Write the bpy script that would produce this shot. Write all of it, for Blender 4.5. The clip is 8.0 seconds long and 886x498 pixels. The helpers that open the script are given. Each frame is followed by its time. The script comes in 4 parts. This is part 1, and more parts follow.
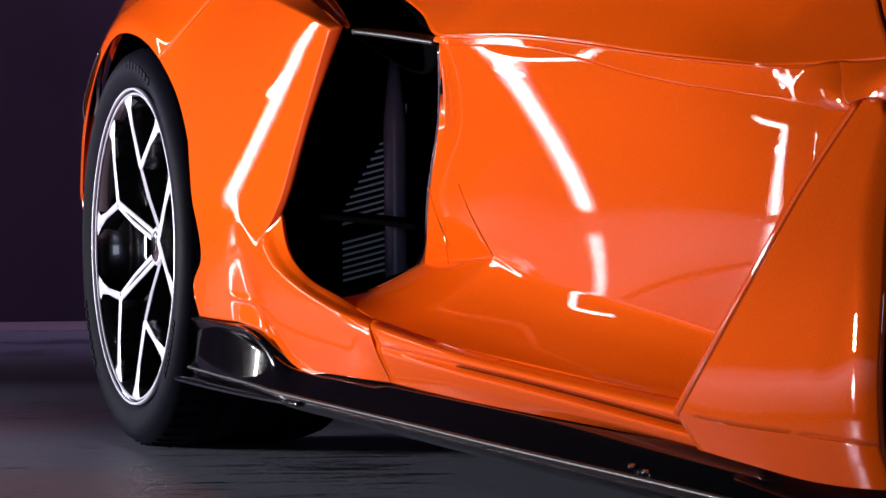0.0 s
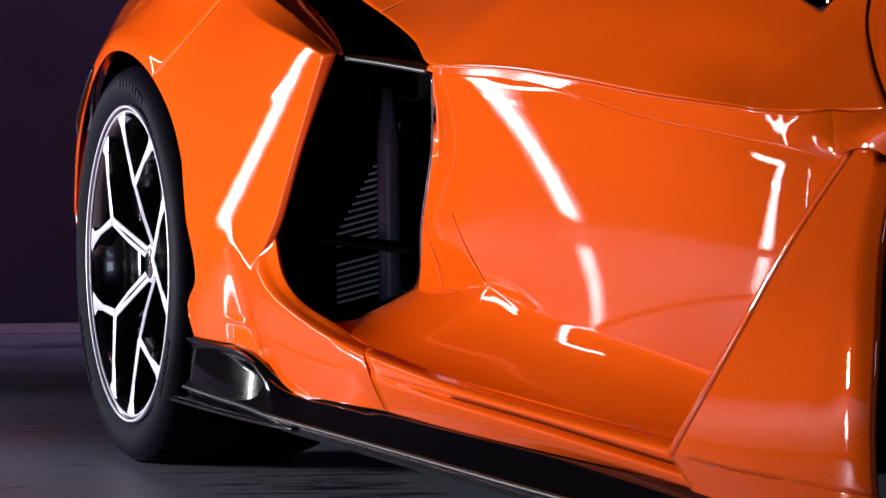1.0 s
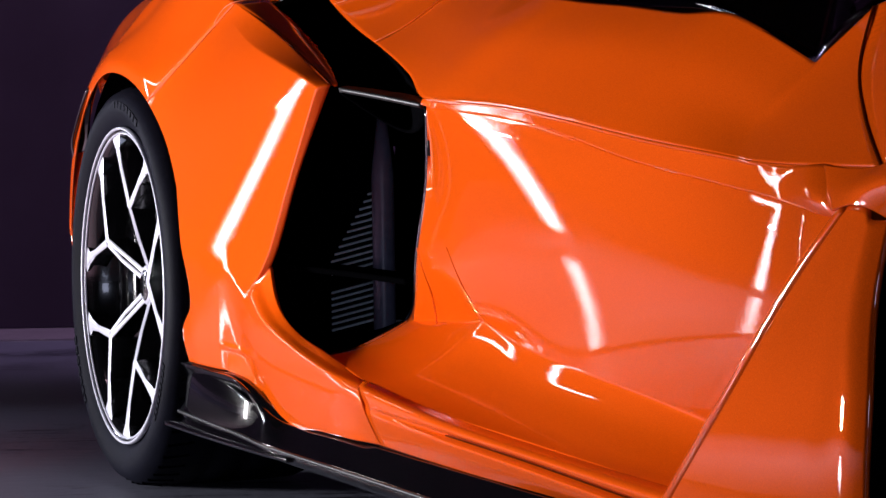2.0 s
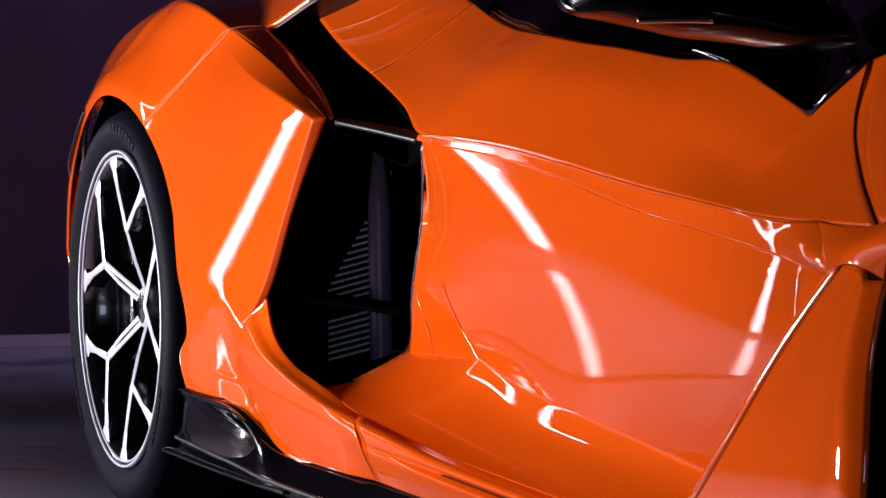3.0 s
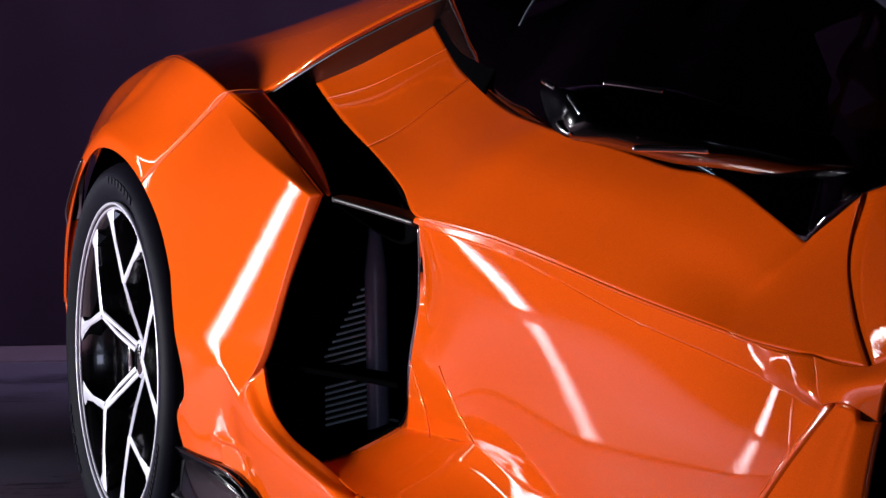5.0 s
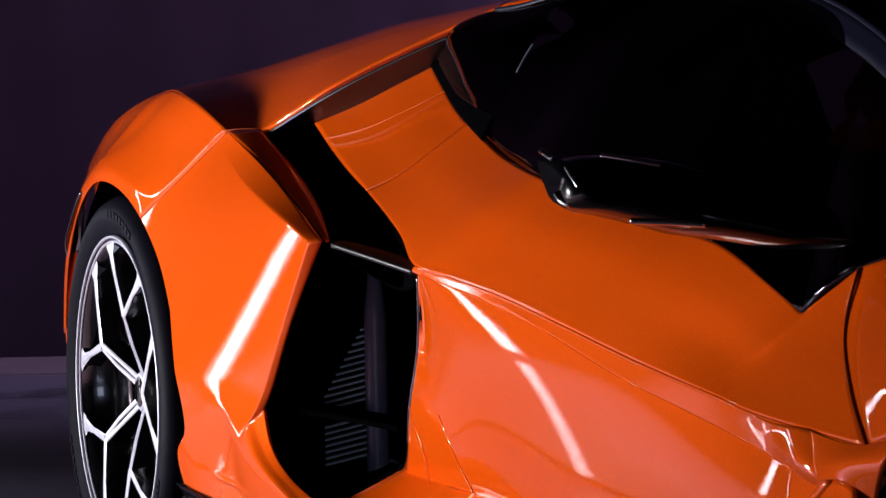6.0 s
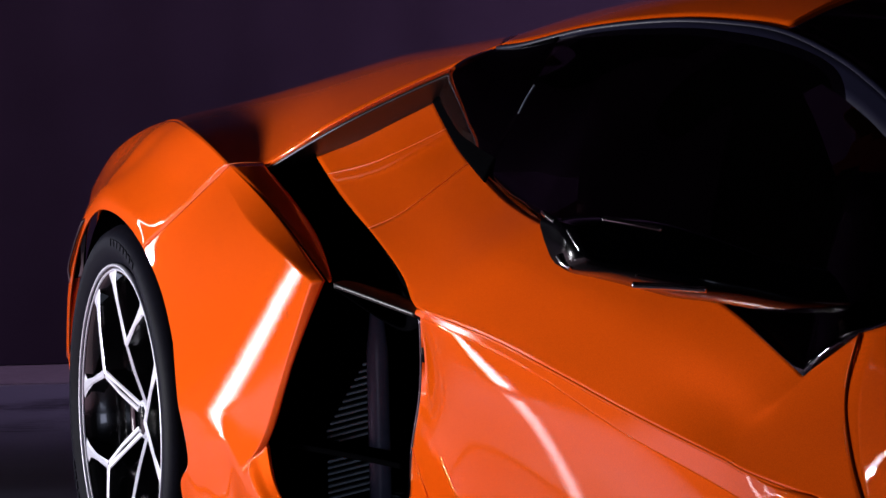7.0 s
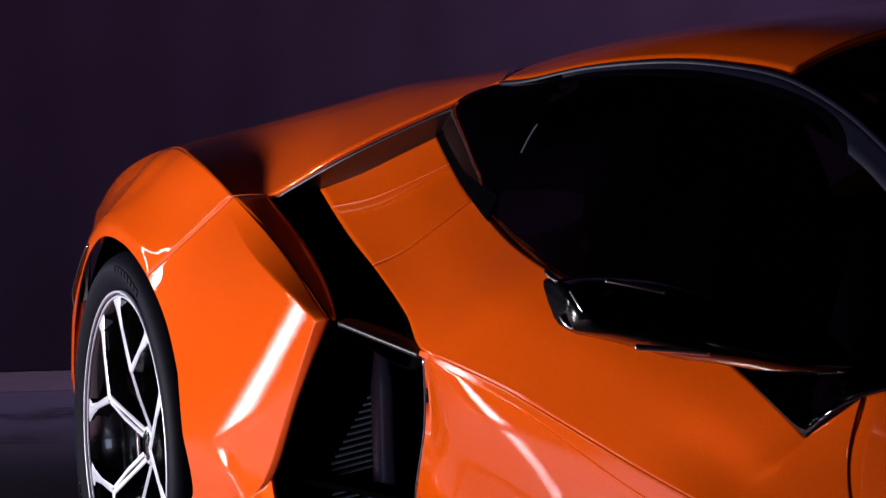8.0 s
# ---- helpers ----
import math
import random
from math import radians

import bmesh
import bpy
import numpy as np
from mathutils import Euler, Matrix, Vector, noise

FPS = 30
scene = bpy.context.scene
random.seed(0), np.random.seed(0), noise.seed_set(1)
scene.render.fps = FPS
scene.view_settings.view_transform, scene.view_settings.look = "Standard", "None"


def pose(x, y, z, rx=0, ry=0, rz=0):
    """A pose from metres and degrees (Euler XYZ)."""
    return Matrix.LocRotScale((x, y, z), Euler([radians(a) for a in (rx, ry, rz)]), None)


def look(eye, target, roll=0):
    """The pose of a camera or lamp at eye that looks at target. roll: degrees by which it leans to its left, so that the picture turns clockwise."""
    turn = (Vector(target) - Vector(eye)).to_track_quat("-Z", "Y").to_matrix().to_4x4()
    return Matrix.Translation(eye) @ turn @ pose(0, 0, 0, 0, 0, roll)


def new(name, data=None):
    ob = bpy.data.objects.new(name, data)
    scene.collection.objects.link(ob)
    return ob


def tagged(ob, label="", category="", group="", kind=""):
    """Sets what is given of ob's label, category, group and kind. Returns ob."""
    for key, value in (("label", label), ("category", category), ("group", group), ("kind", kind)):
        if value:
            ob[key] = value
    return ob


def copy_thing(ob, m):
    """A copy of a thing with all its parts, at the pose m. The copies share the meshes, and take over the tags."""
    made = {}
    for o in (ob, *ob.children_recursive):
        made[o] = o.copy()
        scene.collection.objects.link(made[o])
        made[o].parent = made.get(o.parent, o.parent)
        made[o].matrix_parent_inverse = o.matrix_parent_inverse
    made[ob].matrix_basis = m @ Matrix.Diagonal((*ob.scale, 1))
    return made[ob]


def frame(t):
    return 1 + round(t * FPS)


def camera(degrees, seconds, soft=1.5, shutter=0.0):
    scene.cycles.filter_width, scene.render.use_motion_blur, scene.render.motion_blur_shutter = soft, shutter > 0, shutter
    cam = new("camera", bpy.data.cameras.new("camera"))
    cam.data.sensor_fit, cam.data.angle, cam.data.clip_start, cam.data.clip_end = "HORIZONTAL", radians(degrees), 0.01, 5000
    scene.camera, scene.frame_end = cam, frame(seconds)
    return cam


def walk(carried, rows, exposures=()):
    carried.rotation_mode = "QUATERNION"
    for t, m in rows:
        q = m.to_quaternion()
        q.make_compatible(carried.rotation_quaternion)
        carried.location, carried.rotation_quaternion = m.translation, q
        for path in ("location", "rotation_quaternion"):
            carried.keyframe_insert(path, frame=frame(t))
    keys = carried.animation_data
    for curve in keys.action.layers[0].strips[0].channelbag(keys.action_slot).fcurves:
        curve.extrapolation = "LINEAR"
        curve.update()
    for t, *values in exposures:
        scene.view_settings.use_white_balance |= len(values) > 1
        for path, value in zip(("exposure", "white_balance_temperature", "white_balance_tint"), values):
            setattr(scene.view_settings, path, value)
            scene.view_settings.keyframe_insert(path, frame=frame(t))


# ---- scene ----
cam = camera(23.6, 8.0)
PATH = [
    (0, (3.786, -1.01, 0.364), (1.95, -0.218, 0.36), -0.6),
    (0.5, (3.789, -1.012, 0.387), (1.954, -0.216, 0.377), -0.7),
    (1, (3.792, -1.013, 0.411), (1.958, -0.215, 0.398), -0.8),
    (1.5, (3.793, -1.012, 0.436), (1.96, -0.212, 0.42), -0.9),
    (3, (3.787, -0.999, 0.51), (1.953, -0.199, 0.487), -1.0),
    (3.5, (3.792, -1.002, 0.536), (1.96, -0.2, 0.51), -1.0),
    (4, (3.787, -0.994, 0.564), (1.954, -0.194, 0.535), -0.9),
    (5.5, (3.803, -1.004, 0.661), (1.973, -0.2, 0.623), -1.1),
    (6, (3.806, -1.004, 0.694), (1.974, -0.2, 0.655), -1.3),
    (6.5, (3.81, -1.007, 0.725), (1.979, -0.203, 0.684), -1.4),
    (7, (3.815, -1.009, 0.753), (1.984, -0.206, 0.71), -1.4),
    (7.5, (3.815, -1.006, 0.783), (1.982, -0.205, 0.737), -1.5),
    (8, (3.821, -1.01, 0.814), (1.988, -0.21, 0.764), -1.6),
]
walk(cam, [(t, look(eye, target, roll)) for t, eye, target, roll in PATH], exposures=[(0.0, 0.0), (3.0, -0.05), (5.5, -0.2), (8.0, -0.36)])

# ------------------------------------------------------------------ world and lights
world = bpy.data.worlds.new("studio_dark")
scene.world = world
world.use_nodes = True
wbg = world.node_tree.nodes["Background"]
wbg.inputs["Color"].default_value = (0.55, 0.42, 0.75, 1)
wbg.inputs["Strength"].default_value = 0.004


def area_light(name, eye, target, sx, sy, watts, colour):
    data = bpy.data.lights.new(name, "AREA")
    data.shape, data.size, data.size_y, data.energy, data.color = "RECTANGLE", sx, sy, watts, colour
    ob = new(name, data)
    ob.matrix_world = look(eye, target)
    return ob


def spot_light(name, eye, target, angle, watts, colour, soft):
    data = bpy.data.lights.new(name, "SPOT")
    data.energy, data.color, data.spot_size, data.spot_blend, data.shadow_soft_size = watts, colour, radians(angle), 1.0, soft
    ob = new(name, data)
    ob.matrix_world = look(eye, target)
    return ob


spot_light("back_wall_light", (-2.0, 5.6, 4.2), (-6.2, 2.4, 1.3), 84, 1050, (0.80, 0.58, 1.0), 0.3)
spot_light("floor_pool_light", (-0.5, -3.9, 5.7), (-0.8, -3.5, 0), 64, 4600, (1.0, 0.60, 0.80), 0.15)
# the wash is an unseen lamp behind the tube, added to brighten the floor
spot_light("floor_wash_light", (-3.2, -1.42, 0.95), (-0.2, 0.1, 0), 60, 66, (0.72, 0.76, 1.0), 0.03)
spot_light("key_spot_light", (-1.9, -3.75, 0.38), (0.75, -0.1, 0.28), 38, 1700, (0.95, 0.94, 1.0), 0.22)

# unseen cool fill lamp, added to brighten the intake slats
area_light("side_fill_light", (6.6, -2.9, 0.7), (0.9, 0.0, 0.4), 0.9, 0.9, 15, (0.66, 0.72, 1.0))

# ------------------------------------------------------------------ materials


def nodes_of(name):
    mat = bpy.data.materials.new(name)
    mat.use_nodes = True
    nt = mat.node_tree
    return mat, nt, nt.nodes["Principled BSDF"]


def coords(nt, scale):
    tc = nt.nodes.new("ShaderNodeTexCoord")
    mp = nt.nodes.new("ShaderNodeMapping")
    mp.inputs["Scale"].default_value = scale
    nt.links.new(tc.outputs["Object"], mp.inputs["Vector"])
    return mp.outputs["Vector"]


def noise_tex(nt, vec, scale, detail=5.0, rough=0.55):
    n = nt.nodes.new("ShaderNodeTexNoise")
    n.inputs["Scale"].default_value, n.inputs["Detail"].default_value = scale, detail
    n.inputs["Roughness"].default_value = rough
    nt.links.new(vec, n.inputs["Vector"])
    return n.outputs["Fac"]


def ramp(nt, fac, stops):
    r = nt.nodes.new("ShaderNodeValToRGB")
    while len(r.color_ramp.elements) < len(stops):
        r.color_ramp.elements.new(0.5)
    for e, (p, c) in zip(r.color_ramp.elements, stops):
        e.position, e.color = p, (*c, 1)
    nt.links.new(fac, r.inputs["Fac"])
    return r.outputs["Color"]


def remap(nt, fac, lo, hi):
    m = nt.nodes.new("ShaderNodeMapRange")
    m.inputs["To Min"].default_value, m.inputs["To Max"].default_value = lo, hi
    nt.links.new(fac, m.inputs["Value"])
    return m.outputs["Result"]


def bump(nt, bsdf, fac, strength, dist, slot="Normal"):
    b = nt.nodes.new("ShaderNodeBump")
    b.inputs["Strength"].default_value, b.inputs["Distance"].default_value = strength, dist
    nt.links.new(fac, b.inputs["Height"])
    nt.links.new(b.outputs["Normal"], bsdf.inputs[slot])


def simple(name, colour, rough, metal=0.0, grain=60.0, vary=0.15, coat=0.0, rough_vary=0.06, bump_d=0.0):
    mat, nt, b = nodes_of(name)
    vec = coords(nt, (1, 1, 1))
    fine, broad = noise_tex(nt, vec, grain), noise_tex(nt, vec, grain / 12)
    mix = nt.nodes.new("ShaderNodeMath")
    mix.operation = "MULTIPLY"
    nt.links.new(fine, mix.inputs[0])
    nt.links.new(broad, mix.inputs[1])
    lo = tuple(c * (1 - vary) for c in colour)
    hi = tuple(min(1, c * (1 + vary)) for c in colour)
    nt.links.new(ramp(nt, mix.outputs[0], [(0.1, lo), (0.45, hi)]), b.inputs["Base Color"])
    nt.links.new(remap(nt, fine, max(0.01, rough - rough_vary), rough + rough_vary), b.inputs["Roughness"])
    b.inputs["Metallic"].default_value = metal
    b.inputs["Coat Weight"].default_value = coat
    b.inputs["Coat Roughness"].default_value = 0.03
    if bump_d:
        bump(nt, b, fine, 0.4, bump_d)
    return mat


def paint_material():
    mat, nt, b = nodes_of("orange_pearl_paint")
    vec = coords(nt, (1, 1, 1))
    flake = noise_tex(nt, vec, 900, 2.0)
    broad = noise_tex(nt, vec, 3.0, 3.0)
    nt.links.new(ramp(nt, flake, [(0.35, (0.82, 0.088, 0.002)), (0.7, (0.95, 0.116, 0.003))]), b.inputs["Base Color"])
    nt.links.new(remap(nt, broad, 0.42, 0.5), b.inputs["Roughness"])
    b.inputs["Metallic"].default_value = 0.06
    b.inputs["Specular IOR Level"].default_value = 0.0
    b.inputs["Coat Weight"].default_value = 1.0
    b.inputs["Coat Roughness"].default_value = 0.012
    b.inputs["Coat IOR"].default_value = 1.6
    bump(nt, b, noise_tex(nt, vec, 420, 2.0), 0.05, 0.0004, "Coat Normal")
    return mat


def glass_material():
    mat, nt, b = nodes_of("dark_tinted_glass")
    vec = coords(nt, (1, 1, 1))
    b.inputs["Base Color"].default_value = (0.12, 0.09, 0.11, 1)
    b.inputs["Transmission Weight"].default_value = 1.0
    b.inputs["IOR"].default_value = 1.28
    nt.links.new(remap(nt, noise_tex(nt, vec, 8), 0.0, 0.03), b.inputs["Roughness"])
    return mat


def carbon_material():
    mat, nt, b = nodes_of("gloss_carbon_black")
    vec = coords(nt, (1, 1, 1))
    n = noise_tex(nt, vec, 300, 2)
    nt.links.new(ramp(nt, n, [(0.3, (0.0015, 0.0015, 0.002)), (0.75, (0.004, 0.004, 0.005))]), b.inputs["Base Color"])
    nt.links.new(remap(nt, noise_tex(nt, vec, 6), 0.05, 0.14), b.inputs["Roughness"])
    b.inputs["Coat Weight"].default_value = 1.0
    return mat


def floor_material():
    mat, nt, b = nodes_of("dark_screed_floor")
    vec = coords(nt, (1, 1, 1))
    streak = noise_tex(nt, coords(nt, (8.0, 0.9, 1)), 4.0, 9, 0.7)
    broad = noise_tex(nt, vec, 0.9, 6)
    fine = noise_tex(nt, vec, 60, 6)
    m = nt.nodes.new("ShaderNodeMath")
    m.operation = "ADD"
    nt.links.new(streak, m.inputs[0])
    nt.links.new(broad, m.inputs[1])
    m2 = nt.nodes.new("ShaderNodeMath")
    m2.operation = "MULTIPLY_ADD"
    m2.inputs[1].default_value = 0.25
    nt.links.new(fine, m2.inputs[0])
    nt.links.new(m.outputs[0], m2.inputs[2])
    nt.links.new(ramp(nt, m2.outputs[0], [(0.95, (0.030, 0.030, 0.042)), (1.1, (0.080, 0.082, 0.108)), (1.25, (0.23, 0.235, 0.30))]), b.inputs["Base Color"])
    nt.links.new(remap(nt, streak, 0.22, 0.52), b.inputs["Roughness"])
    bump(nt, b, streak, 0.9, 0.006)
    return mat


def curtain_material():
    mat, nt, b = nodes_of("dark_curtain_cloth")
    vec = coords(nt, (1, 1, 1))
    n = noise_tex(nt, vec, 1.2, 5)
    nt.links.new(ramp(nt, n, [(0.3, (0.028, 0.013, 0.033)), (0.7, (0.044, 0.025, 0.052))]), b.inputs["Base Color"])
    b.inputs["Roughness"].default_value = 0.9
    bump(nt, b, noise_tex(nt, vec, 300, 2), 0.3, 0.001)
    return mat


def tube_material(strength):
    mat, nt, b = nodes_of("led_tube_diffuser")
    b.inputs["Base Color"].default_value = (0.9, 0.9, 0.9, 1)
    b.inputs["Emission Color"].default_value = (1.0, 0.96, 0.98, 1)
    b.inputs["Emission Strength"].default_value = strength
    return mat


PAINT = paint_material()
GLASS = glass_material()
CARBON = carbon_material()
BLACK_GLOSS = simple("gloss_black_plastic", (0.002, 0.002, 0.003), 0.12, coat=1.0)
BLACK_SATIN = simple("satin_black_plastic", (0.004, 0.004, 0.005), 0.45, bump_d=0.0003, grain=250)
LINER = simple("matt_black_liner", (0.002, 0.002, 0.0025), 0.8, grain=90, bump_d=0.001)
LINER.node_tree.nodes["Principled BSDF"].inputs["Specular IOR Level"].default_value = 0.0
RUBBER = simple("tyre_rubber", (0.006, 0.0062, 0.0115), 0.57, grain=180, vary=0.3, bump_d=0.0005)
RUBBER.node_tree.nodes["Principled BSDF"].inputs["Specular IOR Level"].default_value = 0.03
ALLOY = simple("machined_alloy", (0.62, 0.62, 0.70), 0.4, metal=0.35, grain=400, vary=0.06)
RIM_BLACK = simple("gloss_black_alloy", (0.003, 0.003, 0.004), 0.18, metal=0.0, coat=0.8)
STEEL = simple("grey_disc_steel", (0.10, 0.10, 0.11), 0.4, metal=1.0, grain=120)
RAD = simple("radiator_slat_grey", (0.74, 0.86, 1.0), 0.38, metal=0.5, grain=150)
PIPE = simple("satin_grey_pipe", (0.2, 0.2, 0.3), 0.35, grain=80)
SEAM = simple("panel_gap_shadow", (0.12, 0.016, 0.001), 0.95)
SEAM.node_tree.nodes["Principled BSDF"].inputs["Specular IOR Level"].default_value = 0.0
MIRROR_BLACK = simple("smooth_black_mirror_shell", (0.002, 0.002, 0.003), 0.16)
MIRROR_BLACK.node_tree.nodes["Principled BSDF"].inputs["Specular IOR Level"].default_value = 0.13
# paler than the body paint: light on panel edges, put into the colour
SEAM_GLINT = simple("panel_edge_highlight", (0.95, 0.17, 0.015), 0.4)
TRIM = simple("soft_black_seal", (0.010, 0.010, 0.026), 0.45, grain=120)
TRIM.node_tree.nodes["Principled BSDF"].inputs["Specular IOR Level"].default_value = 0.15
GROOVE = simple("shaded_groove", (0.12, 0.018, 0.002), 0.9)
GROOVE.node_tree.nodes["Principled BSDF"].inputs["Specular IOR Level"].default_value = 0.0
SEAT = simple("burgundy_leather", (0.10, 0.012, 0.012), 0.5, grain=200, bump_d=0.0004)
CHROME = simple("bright_metal_and_glint", (0.6, 0.6, 0.63), 0.15, metal=1.0)
FLOOR = floor_material()
CURTAIN = curtain_material()
CURB = simple("pale_skirting_paint", (0.30, 0.25, 0.29), 0.6, grain=20, vary=0.2)
CEIL = simple("black_hall_paint", (0.005, 0.0045, 0.006), 0.85, grain=6)
TUBE = tube_material(16.0)
ACRYLIC = simple("gloss_white_acrylic", (0.72, 0.70, 0.73), 0.06, grain=3, vary=0.12, rough_vary=0.03)

# ------------------------------------------------------------------ mesh helpers
YC = 0.97  # the car's middle line


def part(name, bm, material, parent=None, label="", smooth=True):
    me = bpy.data.meshes.new(name)
    bm.to_mesh(me)
    bm.free()
    me.materials.append(material)
    if smooth:
        for p in me.polygons:
            p.use_smooth = True
    ob = new(name, me)
    ob.parent = parent
    if label:
        tagged(ob, label)
    return ob


def spline(ctrl, n, axis=0, even=False):
    """Cubic through the control points along an axis, parametrised by mean chord length."""
    p = np.moveaxis(np.asarray(ctrl, float), axis, 0)
    k = len(p)
    step = np.linalg.norm(np.diff(p, axis=0), axis=-1).reshape(k - 1, -1).mean(axis=1)
    if even:
        step = np.ones(k - 1)
    t = np.concatenate([[0], np.cumsum(np.maximum(step, 1e-6) ** 0.75)])
    if k == 2:
        tang = np.repeat((p[1:] - p[:1]) / t[-1], 2, axis=0)
    else:
        d = np.diff(p, axis=0) / np.diff(t).reshape(-1, *[1] * (p.ndim - 1))
        h = np.diff(t).reshape(-1, *[1] * (p.ndim - 1))
        mid = (d[:-1] * h[1:] + d[1:] * h[:-1]) / (h[1:] + h[:-1])
        tang = np.concatenate([[1.5 * d[0] - 0.5 * mid[0]], mid, [1.5 * d[-1] - 0.5 * mid[-1]]])
    s = np.linspace(0, t[-1], n)
    i = np.clip(np.searchsorted(t, s, side="right") - 1, 0, k - 2)
    h = (t[i + 1] - t[i]).reshape(-1, *[1] * (p.ndim - 1))
    u = (s - t[i]).reshape(-1, *[1] * (p.ndim - 1)) / h
    out = ((2 * u**3 - 3 * u**2 + 1) * p[i] + (u**3 - 2 * u**2 + u) * h * tang[i]
           + (-2 * u**3 + 3 * u**2) * p[i + 1] + (u**3 - u**2) * h * tang[i + 1])
    return np.moveaxis(out, 0, axis)


def surface(grid, nu, nv, even=False):
    return spline(spline(grid, nu, 0, even), nv, 1, even)


def sheet(bm, pts, mirror=False):
    """Quads over a grid of points (a, b, 3)."""
    pts = np.array(pts)
    if mirror:
        pts[..., 1] = 2 * YC - pts[..., 1]
    a, b = pts.shape[:2]
    vs = [[bm.verts.new(pts[i, j]) for j in range(b)] for i in range(a)]
    for i in range(a - 1):
        for j in range(b - 1):
            q = [vs[i][j], vs[i][j + 1], vs[i + 1][j + 1], vs[i + 1][j]]
            if mirror:
                q.reverse()
            try:
                bm.faces.new(q)
            except ValueError:
                pass
    return vs


def skin(name, grids, material, parent, label="", thick=0.004, nu=40, nv=24, both=True, out=(0, -1, 0.2), even=False, weld=True):
    """A thin shell over one or more control grids, facing the way out, and its twin on the car's other side."""
    made = []
    for mirror in ((False, True) if both else (False,)):
        bm = bmesh.new()
        for g in grids:
            g = np.asarray(g, float)
            pts = surface(g, nu, nv, even) if max(g.shape[:2]) < 16 else g
            mid = pts[len(pts) // 2, len(pts[0]) // 2]
            du = pts[min(len(pts) // 2 + 1, len(pts) - 1), len(pts[0]) // 2] - mid
            dv = pts[len(pts) // 2, min(len(pts[0]) // 2 + 1, len(pts[0]) - 1)] - mid
            if np.dot(np.cross(dv, du), out) < 0:
                pts = pts[::-1]
            sheet(bm, pts, mirror)
        if weld:
            bmesh.ops.remove_doubles(bm, verts=bm.verts, dist=0.0004)
        ob = part(name, bm, material, parent, label)
        if thick:
            m = ob.modifiers.new("thickness", "SOLIDIFY")
            m.thickness, m.offset = thick, -1
        made.append(ob)
    return made


def tube(name, pts, radius, material, parent, label="", sides=8, both=False, n=40, closed=False):
    """A round bar along a smooth line."""
    made = []
    for mirror in ((False, True) if both else (False,)):
        p = np.array(spline(pts, n) if n else np.asarray(pts, float))
        if mirror:
            p[:, 1] = 2 * YC - p[:, 1]
        bm = bmesh.new()
        rings = []
        for i in range(len(p)):
            d = Vector(p[min(i + 1, len(p) - 1)] - p[max(i - 1, 0)]).normalized()
            side = d.cross(Vector((0, 0, 1)) if abs(d.z) < 0.9 else Vector((1, 0, 0))).normalized()
            up = side.cross(d)
            rings.append([bm.verts.new(Vector(p[i]) + radius * (math.cos(a) * side + math.sin(a) * up))
                          for a in (2 * math.pi * k / sides for k in range(sides))])
        for r0, r1 in zip(rings, rings[1:]):
            for k in range(sides):
                bm.faces.new((r0[k], r0[(k + 1) % sides], r1[(k + 1) % sides], r1[k]))
        bm.faces.new(rings[0][::-1])
        bm.faces.new(rings[-1])
        bmesh.ops.recalc_face_normals(bm, faces=bm.faces)
        made.append(part(name, bm, material, parent, label))
    return made


def revolve(bm, profile, steps, a0=0.0, a1=2 * math.pi):
    """Turns a profile of (radius, y) about the y axis."""
    full = abs(a1 - a0 - 2 * math.pi) < 1e-6
    k = steps if full else steps + 1
    rings = [[bm.verts.new((r * math.cos(a), y, r * math.sin(a))) for r, y in profile]
             for a in (a0 + (a1 - a0) * i / steps for i in range(k))]
    for i in range(steps):
        r0, r1 = rings[i], rings[(i + 1) % k]
        for j in range(len(profile) - 1):
            bm.faces.new((r0[j], r0[j + 1], r1[j + 1], r1[j]))
    bmesh.ops.recalc_face_normals(bm, faces=bm.faces)


def block(bm, centre, size, turn=None, bevel=0.0):
    m = Matrix.Translation(centre) @ (turn.to_4x4() if turn else Matrix.Identity(4)) @ Matrix.Diagonal((*size, 1))
    made = bmesh.ops.create_cube(bm, size=1, matrix=m)["verts"]
    if bevel:
        es = list({e for v in made for e in v.link_edges})
        bmesh.ops.bevel(bm, geom=es, offset=bevel, segments=2, affect="EDGES", clamp_overlap=True)


def empty(name, at, label, category, group=""):
    ob = new(name)
    ob.location = at
    return tagged(ob, label, category, group)


# ------------------------------------------------------------------ the hall
ROOM = pose(0, 0, 0, 0, 0, 156.6)  # local x runs from the camera towards the back wall
ROOM_C = Vector((1.0, 0.2, 0))


def room_box(name, centre, size, material, label, kind="structure"):
    bm = bmesh.new()
    block(bm, centre, size)
    ob = part(name, bm, material, None, smooth=False)
    ob.matrix_world = Matrix.Translation(ROOM_C) @ ROOM
    return tagged(ob, label, name.split("_")[0], kind=kind)


room_box("floor", (0, 0, -0.1), (22, 18, 0.2), FLOOR, "dark grey streaked screed floor of a studio hall")
room_box("ceiling", (0, 0, 6.1), (22, 18, 0.2), CEIL, "dark painted ceiling high over the hall")
room_box("wall_south", (-9.0, 0, 3), (0.2, 18, 6), CEIL, "dark plain wall behind the camera")
room_box("wall_east", (0, 8.0, 3), (17.8, 0.2, 6), CEIL, "dark plain side wall")
room_box("wall_west", (0, -8.0, 3), (17.8, 0.2, 6), CEIL, "dark plain side wall")
room_box("wall_north", (7.85, 0, 3), (0.2, 15.8, 6), CEIL, "dark plain wall behind the curtain")
room_box("floor_strip", (6.80, 0, 0.002), (1.10, 15.8, 0.012), CURB, "paler floor strip along the foot of the curtain")


